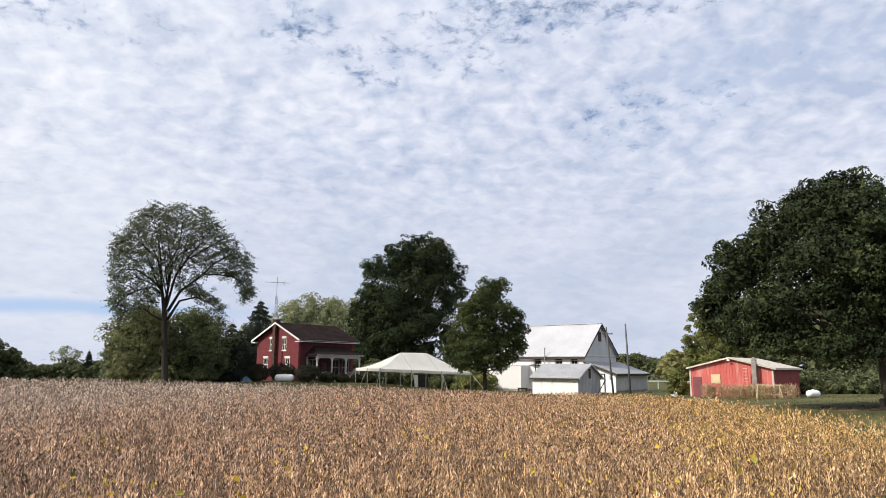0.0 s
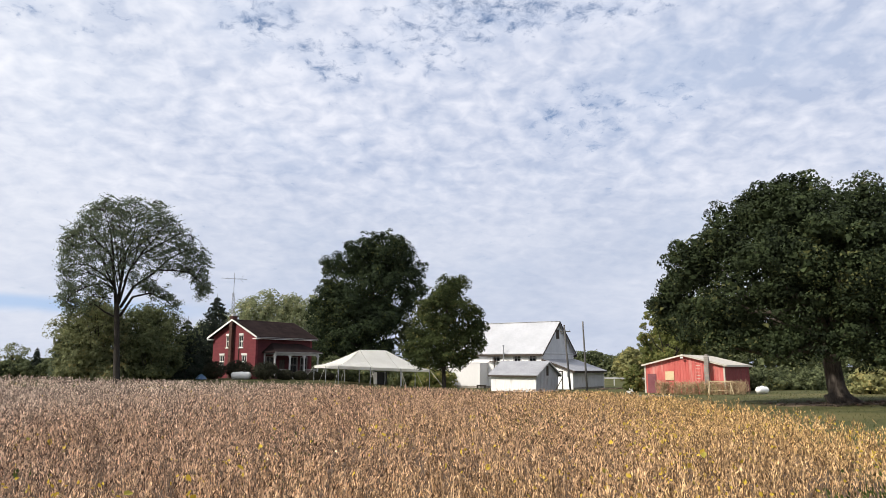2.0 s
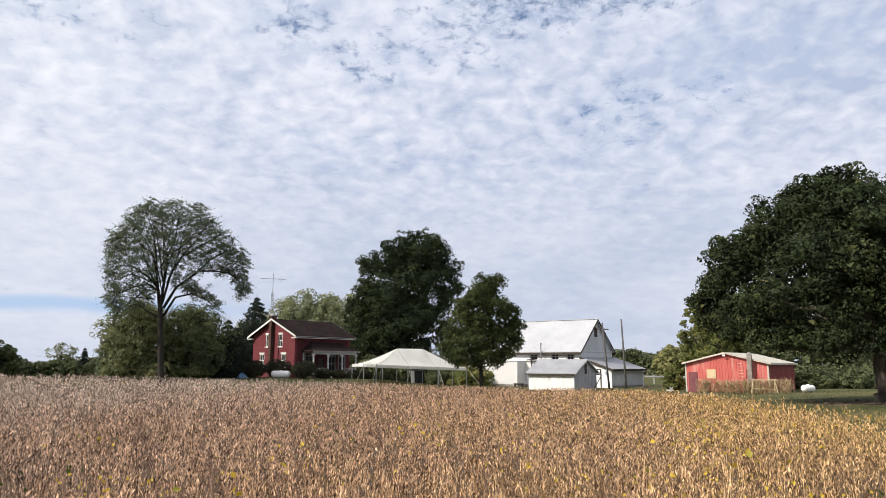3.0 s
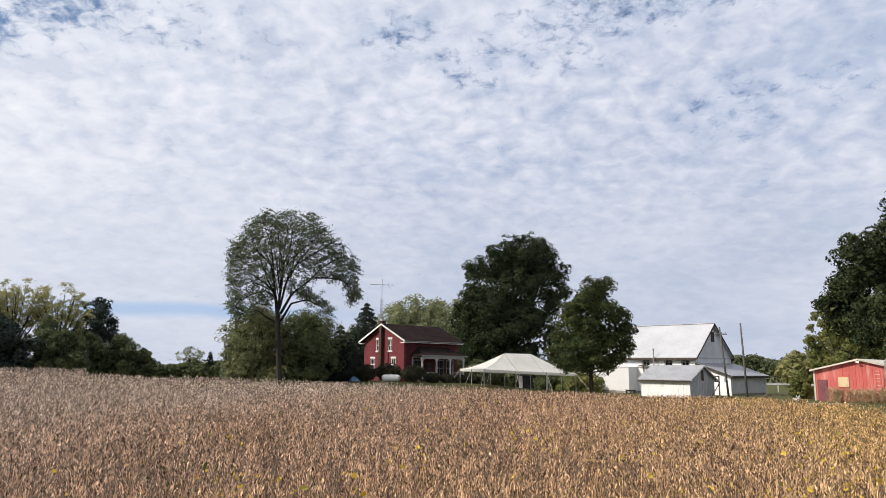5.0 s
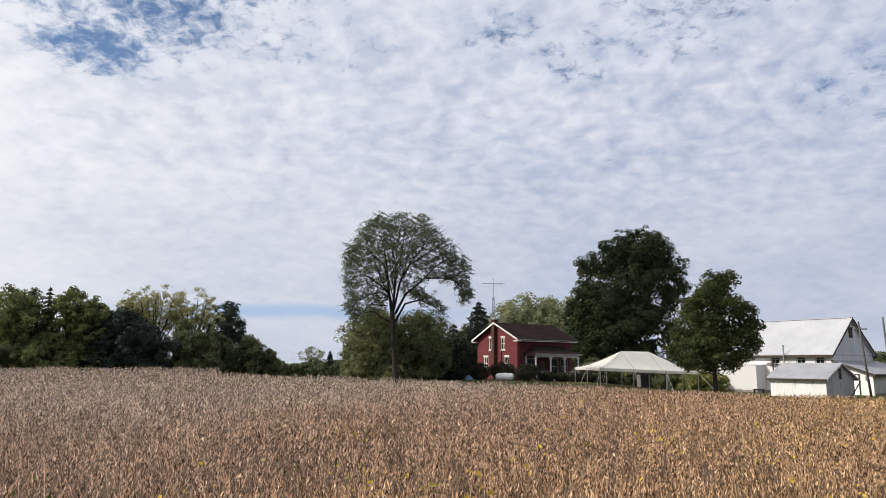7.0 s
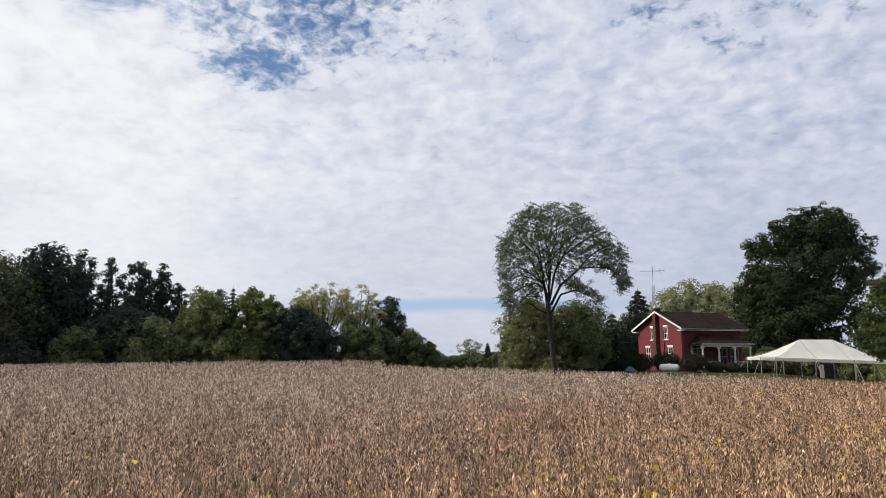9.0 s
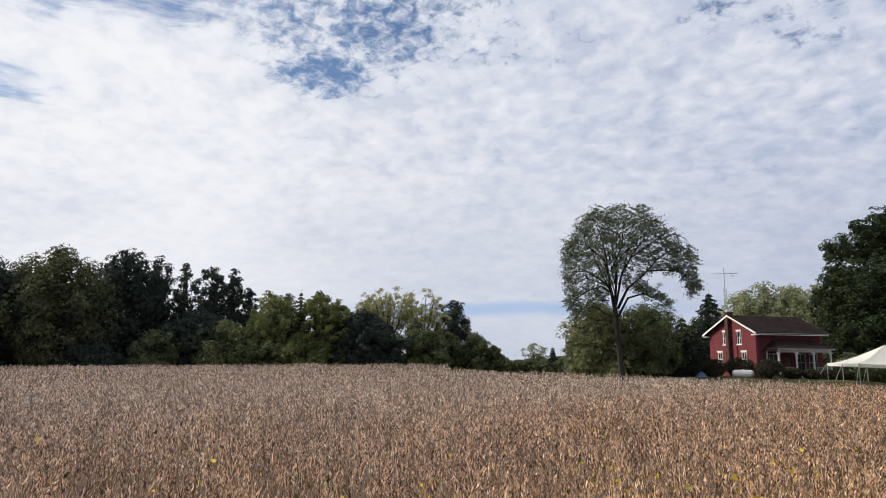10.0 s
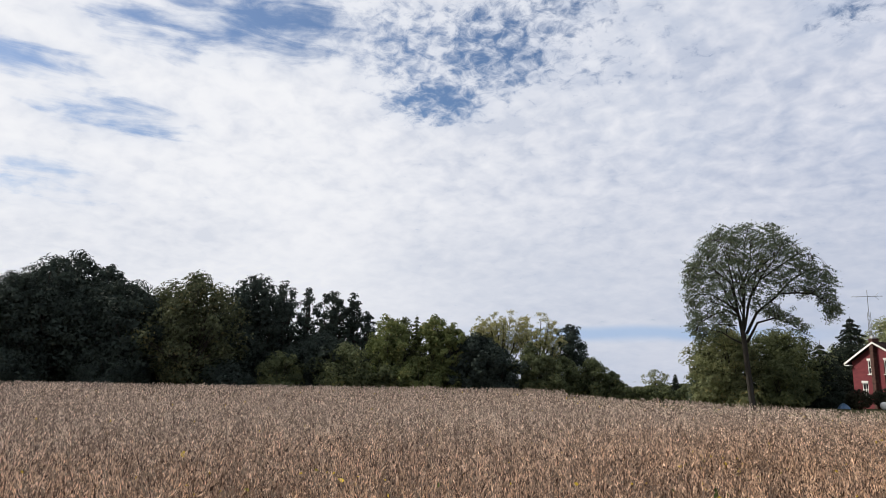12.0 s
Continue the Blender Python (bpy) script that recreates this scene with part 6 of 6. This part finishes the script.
def yellow_leaves():
    """Late yellow leaves still hanging in the beans, thickest towards the lane."""
    rng = np.random.default_rng(8)
    n = 300000
    x, y = rng.random(n) * 60 - 44, rng.random(n) * 48 - 2
    gold = 1 / (1 + np.exp(-(x - 1.5 - 1.2 * np.sin(y * 0.4) + 2.0 * np.sin(x * 0.9 + y * 0.6)) / 2.2))
    gold = gold * np.exp(-np.maximum(0, y - 5) / 8)
    clump = np.clip(np.sin(x * 1.9 + 2 * np.sin(y * 1.1)) * np.sin(y * 1.6 + x * 0.5), 0, 1)
    keep = inside(x, y, FIELD) & (rng.random(n) < (0.004 + 0.055 * (np.hypot(x, y) < 8) + 0.62 * gold) * (0.08 + 2.6 * clump ** 2.2))
    x, y = x[keep], y[keep]
    n = len(x)
    c = np.stack([x, y, land(x, y) + 0.55 + 0.28 * rng.random(n)], 1)
    normal = unit(rng.normal(size=(n, 3)) * 0.8 + [0, -0.3, 0.7])
    up = unit(np.cross(normal, rng.normal(size=(n, 3))))
    side = unit(np.cross(normal, up))
    s = (0.034 + 0.032 * (rng.random(n) < 0.13)) * (0.6 + 0.7 * rng.random(n)) * (1 + np.hypot(x, y) / 45)
    v, f = ovate(c, up, side, s, s * 0.72)
    ob = sheet("bean_foliage", v, f, YELLOW_LEAF)
    tagged(ob, "late yellow soybean leaves among the dry plants", "crop", "bean field", "stuff")


yellow_leaves()


# ---------------- small things about the yard ----------------
def shed_spot(u, v, z=0.0):
    """A place in the red shed's own directions: u along its side, v along its gable."""
    a = radians(GRID)
    return 31.63 + u * math.cos(a) - v * math.sin(a), 68.0 + u * math.sin(a) + v * math.cos(a)


def corn_row():
    """A ragged garden row of dry corn before the shed."""
    rng = np.random.default_rng(14)
    verts, faces, start = [], [], 0
    for k in range(260):
        v = 6.3 - 8.6 * rng.random()
        x, y = shed_spot(-1.9 + 0.9 * rng.random(), v)
        z = ground_z(x, y)
        tall = 0.95 + 0.35 * rng.random()
        lean = rng.normal(size=2) * 0.1
        n = 11
        t = np.linspace(0.05, 0.95, n)
        c = np.stack([x + lean[0] * t, y + lean[1] * t, z + tall * t], 1) + rng.normal(size=(n, 3)) * 0.07
        a = rng.random(n) * 6.28
        up = unit(np.stack([0.5 * np.cos(a), 0.5 * np.sin(a), 1.0 - 0.9 * rng.random(n)], 1))
        side = unit(np.cross(up, rng.normal(size=(n, 3))))
        s = 0.30 + 0.22 * rng.random(n)
        pv, pf = cards(c + up * 0.12, up, side, s, 0.06 + 0 * s, 0.2)
        stem = np.array([[x - 0.015, y, z], [x + 0.015, y, z], [x + lean[0] + 0.008, y + lean[1], z + tall], [x + lean[0] - 0.008, y + lean[1], z + tall]])
        verts += [pv, stem]
        faces += [pf + start, np.arange(4).reshape(1, 4) + start + len(pv)]
        start += len(pv) + 4
    ob = sheet("corn_stalks", np.concatenate(verts), np.concatenate(faces), CORN)
    tagged(ob, "ragged row of dry tan corn before the red shed", "corn", kind="stuff")


def sawhorse():
    x, y = shed_spot(-2.6, -0.2)
    ob = thing("wooden_frame", pose(x, y, ground_z(x, y), 0, 0, GRID - 72), "pale lumber trestle frame standing before the corn", "trestle")
    part("top_rail", one_box(-1.0, 1.0, -0.045, 0.045, 1.22, 1.31), PALE_WOOD, ob)
    for x0, s in ((-0.92, -1), (0.88, 1)):
        for y0 in (-0.45, 0.45):
            part("leg", rod([(x0, 0, 1.24), (x0 + s * 0.25 * (1 if y0 < 0 else 0.2), y0, -0.05)], 0.036, 6), PALE_WOOD, ob)
    part("brace", rod([(-0.98, -0.2, 0.45), (0.96, -0.2, 0.42)], 0.026, 6), PALE_WOOD, ob)


def ladder():
    x, y = shed_spot(-0.62, 2.25)
    ob = thing("ladder", pose(x, y, ground_z(x, y), 0, -6, GRID), "faded red ladder leaning on the shed gable", "ladder")
    for s in (-0.22, 0.22):
        part("rail", one_box(-0.03, 0.03, s - 0.025, s + 0.025, 0, 3.1), SHED_RED, ob)
    for k in range(9):
        part("rung", rod([(0, -0.2, 0.3 + 0.32 * k), (0, 0.2, 0.3 + 0.32 * k)], 0.02, 6), TIN, ob)


def guard_rail():
    """A white roadside rail beyond the meadow."""
    ends = [(24.0, 112.0), (34.0, 107.5), (44.0, 102.5), (56.0, 95.0), (66.0, 87.0), (76.0, 77.0)]
    ob = thing("guard_rail", pose(0, 0, 0), "long white roadside guard rail beyond the meadow", "guard rail")
    for (ax, ay), (bx, by) in zip(ends, ends[1:]):
        za, zb = -0.42, -0.42
        d = math.hypot(bx - ax, by - ay)
        m = pose(ax, ay, za, 0, 0, math.degrees(math.atan2(by - ay, bx - ax)))
        bm = bmesh.new()
        for z0, z1 in ((0.05, 0.13), (0.18, 0.26)):
            box(bm, 0, d, -0.06, 0.0, z0, z1)
        box(bm, 0, d, -0.02, 0.02, 0.13, 0.18)
        part("beam", bm, GREY_TRIM, ob, m=m)
        n = int(d / 2.4)
        for k in range(n):
            x, y = ax + (bx - ax) * (k + 0.5) / n, ay + (by - ay) * (k + 0.5) / n
            part("post", one_box(-0.07, 0.07, 0.03, 0.17, ground_z(x, y) - za - 0.1, 0.34), GREY_TRIM, ob, m=pose(x, y, za, 0, 0, m.to_euler().z * 57.2958))


def tarp():
    rng = np.random.default_rng(4)
    x, y = -21.15, 76.6
    bm = bmesh.new()
    n = 12
    rows = []
    for i in range(n + 1):
        row = []
        for j in range(n + 1):
            u, v = i / n * 2 - 1, j / n * 2 - 1
            d = max(abs(u), abs(v))
            h = 0.46 * (1 - d ** 2.2) + 0.14 * rng.random() * (1 - d)
            row.append(bm.verts.new((u * 0.5, v * 0.5, h)))
        rows.append(row)
    for a, b in zip(rows, rows[1:]):
        for k in range(n):
            bm.faces.new((a[k], b[k], b[k + 1], a[k + 1]))
    bmesh.ops.solidify(bm, geom=list(bm.faces), thickness=0.01)
    ob = part("tarpaulin", bm, BLUE_TARP, m=pose(x, y, ground_z(x, y) + 0.02, 0, 0, 30))
    tagged(ob, "crumpled blue tarpaulin over a pile beside the house", "tarpaulin")


def tent_goods():
    a = radians(32)

    def spot(u, v):
        return -6.75 + u * math.cos(a) - v * math.sin(a), 76.7 + u * math.sin(a) + v * math.cos(a)

    x, y = spot(7.3, 3.6)
    z = ground_z(x, y)
    bin_thing = thing("storage_bin", pose(x, y, z, 0, 0, 32), "black lidded storage bin under the tent", "bin")
    part("body", one_box(-0.7, 0.7, -0.4, 0.4, 0, 1.35, 0.05), BLACK, bin_thing)
    part("lid", one_box(-0.75, 0.75, -0.45, 0.45, 1.352, 1.45, 0.03), BLACK, bin_thing)
    x, y = spot(6.3, 3.0)
    board = part("white_board", one_box(-0.22, 0.22, -0.04, 0.04, 0, 1.35, 0.01), WHITE_TRIM, m=pose(x, y, ground_z(x, y), -6, 0, 25))
    tagged(board, "white panel leaning under the tent", "panel")
    # flags on a line from the tent to the young tree
    line = thing("flag_line", pose(0, 0, 0), "rope with small white flags between tent and tree", "flag line")
    x0, y0 = spot(11.8, 0)
    z0 = -1.0 + 2.45
    x1, y1, z1 = 6.2, 82.0, 1.0
    part("rope", rod([(x0, y0, z0), ((x0 + x1) / 2, (y0 + y1) / 2, (z0 + z1) / 2 - 0.06), (x1, y1, z1)], 0.015, 5), ROPE, line)
    for k in range(7):
        t = (k + 0.5) / 7
        p = Vector((x0 + (x1 - x0) * t, y0 + (y1 - y0) * t, z0 + (z1 - z0) * t - 0.05))
        part("flag", prism([(-0.14, 0.0), (0.14, 0.0), (0.1, -0.16), (-0.1, -0.16)], -0.006, 0.006, "y"), WHITE_TRIM, line, m=pose(p.x, p.y, p.z, 0, 0, 20))


def bench():
    x, y = 10.3, 91.6
    ob = thing("bench", pose(x, y, ground_z(x, y), 0, 0, GRID - 90), "dark wooden bench standing against the barn wall", "bench")
    part("seat", one_box(-0.7, 0.7, -0.18, 0.18, 0.40, 0.46), DARK_WOOD, ob)
    part("apron", one_box(-0.65, 0.65, 0.12, 0.16, 0.30, 0.398), DARK_WOOD, ob)
    for u in (-0.6, 0.52):
        part("leg", one_box(u, u + 0.08, -0.16, 0.11, -0.1, 0.398), DARK_WOOD, ob)


def rubble():
    rng = np.random.default_rng(6)
    base = None
    shapes = []
    for k in range(4):
        bm = bmesh.new()
        bmesh.ops.create_icosphere(bm, subdivisions=1, radius=1.0)
        for v in bm.verts:
            v.co *= 0.75 + 0.5 * rng.random()
            v.co.z *= 0.6
        data = bpy.data.meshes.new("stone")
        bm.to_mesh(data)
        bm.free()
        data.materials.append(LITTER)
        shapes.append(data)
    for k in range(60):
        a, r = rng.random() * 6.28, 0.9 + 3.4 * rng.random()
        x, y = 24.0 + r * 1.15 * math.cos(a), 37.8 + r * 0.75 * math.sin(a)
        s = 0.06 + 0.13 * rng.random() ** 2
        ob = new("stone", shapes[k % 4])
        ob.matrix_basis = pose(x, y, ground_z(x, y) + s * 0.25, 0, 0, rng.random() * 360) @ Matrix.Scale(s, 4)
        tagged(ob, "lump of brown rubble at the maple's foot", "stone", "stones round the maple")
    # loose blocks by the lean-to
    for k in range(9):
        t = k / 8
        x, y = 22.5 + 5.2 * t, 85.2 + 6.2 * t
        s = 0.16 + 0.14 * rng.random()
        ob = new("stone", shapes[k % 4])
        ob.matrix_basis = pose(x + 0.9, y - 0.7, ground_z(x, y) + s * 0.3, 0, 0, rng.random() * 360) @ Matrix.Scale(s, 4)
        tagged(ob, "loose brown stone beside the lean-to", "stone", "stones beside the lean-to")


def tuft_patch(name, label, category, spots, material, seed, tall, blades, kind="stuff", spread=0.25, wide=0.05, leaf=0.12):
    """Blades or weed leaves growing in tufts at the given (x, y, radius) spots."""
    rng = np.random.default_rng(seed)
    cs, ups, ss = [], [], []
    for x, y, r, n in spots:
        a, d = rng.random(n) * 6.28, r * np.sqrt(rng.random(n))
        px, py = x + d * np.cos(a), y + d * np.sin(a)
        pz = land(px, py)
        for b in range(blades):
            h = tall * (0.5 + 0.7 * rng.random(n))
            up = unit(np.stack([rng.normal(size=n) * spread * 2, rng.normal(size=n) * spread * 2, np.ones(n)], 1))
            cs.append(np.stack([px, py, pz], 1) + up * (h * (0.5 if blades < 4 else rng.random(n)))[:, None] + rng.normal(size=(n, 3)) * 0.04 * [1, 1, 0.2])
            ups.append(up)
            ss.append(h if blades < 4 else np.minimum(h, leaf) * (0.7 + 0.6 * rng.random(n)))
    c, up, s = np.concatenate(cs), np.concatenate(ups), np.concatenate(ss)
    side = unit(np.cross(up, rng.normal(size=c.shape)))
    v, f = cards(c, up, side, s, np.full(len(s), wide), 0.3)
    tagged(sheet(name, v, f, material), label, category, kind=kind)


def lawn():
    rng = np.random.default_rng(17)
    n = 60000
    x, y = 3 + 45 * rng.random(n), 4 + 66 * rng.random(n)
    keep = ~inside(x, y, FIELD) & (rng.random(n) < np.clip(16 / np.hypot(x, y), 0.12, 1)) & (x > 2 + y * 0.2)
    x, y = x[keep], y[keep]
    z = land(x, y)
    n = len(x)
    up = unit(np.stack([rng.normal(size=n) * 0.6, rng.normal(size=n) * 0.6, np.ones(n)], 1))
    s = (0.03 + 0.03 * rng.random(n)) * (1 + np.hypot(x, y) / 60)
    side = unit(np.cross(up, rng.normal(size=(n, 3))))
    v, f = cards(np.stack([x, y, z], 1) + up * (s * 0.45)[:, None], up, side, s, s * 0.35, 0.3)
    tagged(sheet("lawn_grass", v, f, GRASS), "short mown green grass beside the field", "grass", kind="stuff")


corn_row()
sawhorse()
ladder()
guard_rail()
tarp()
tent_goods()
bench()
rubble()
lawn()
tuft_patch("lane_weeds", "leafy green and yellow weeds at the field corner", "weeds", [(3.95, 5.5, 0.55, 170), (4.6, 6.3, 0.5, 170), (5.4, 7.0, 0.45, 100), (3.4, 4.7, 0.5, 120), (4.7, 5.6, 0.6, 130)], WEED, 31, 0.72, 20, spread=0.35, wide=0.028, leaf=0.055)
tuft_patch("field_weeds", "dark green weeds standing among the beans", "weeds", [(3.1, 18.3, 0.8, 46), (3.9, 18.8, 0.4, 16), (-4.5, 4.1, 0.16, 9), (-1.6, 11.0, 0.3, 8), (-3.2, 6.2, 0.2, 7)], WEED, 32, 0.86, 20, spread=0.35, wide=0.032, leaf=0.06)
tuft_patch("flower_clump", "clump of cream white flowers beside the shed", "flowers", [(23.3, 71.4, 0.4, 12)], WHITE_TRIM, 33, 0.6, 4, spread=0.3, wide=0.12)
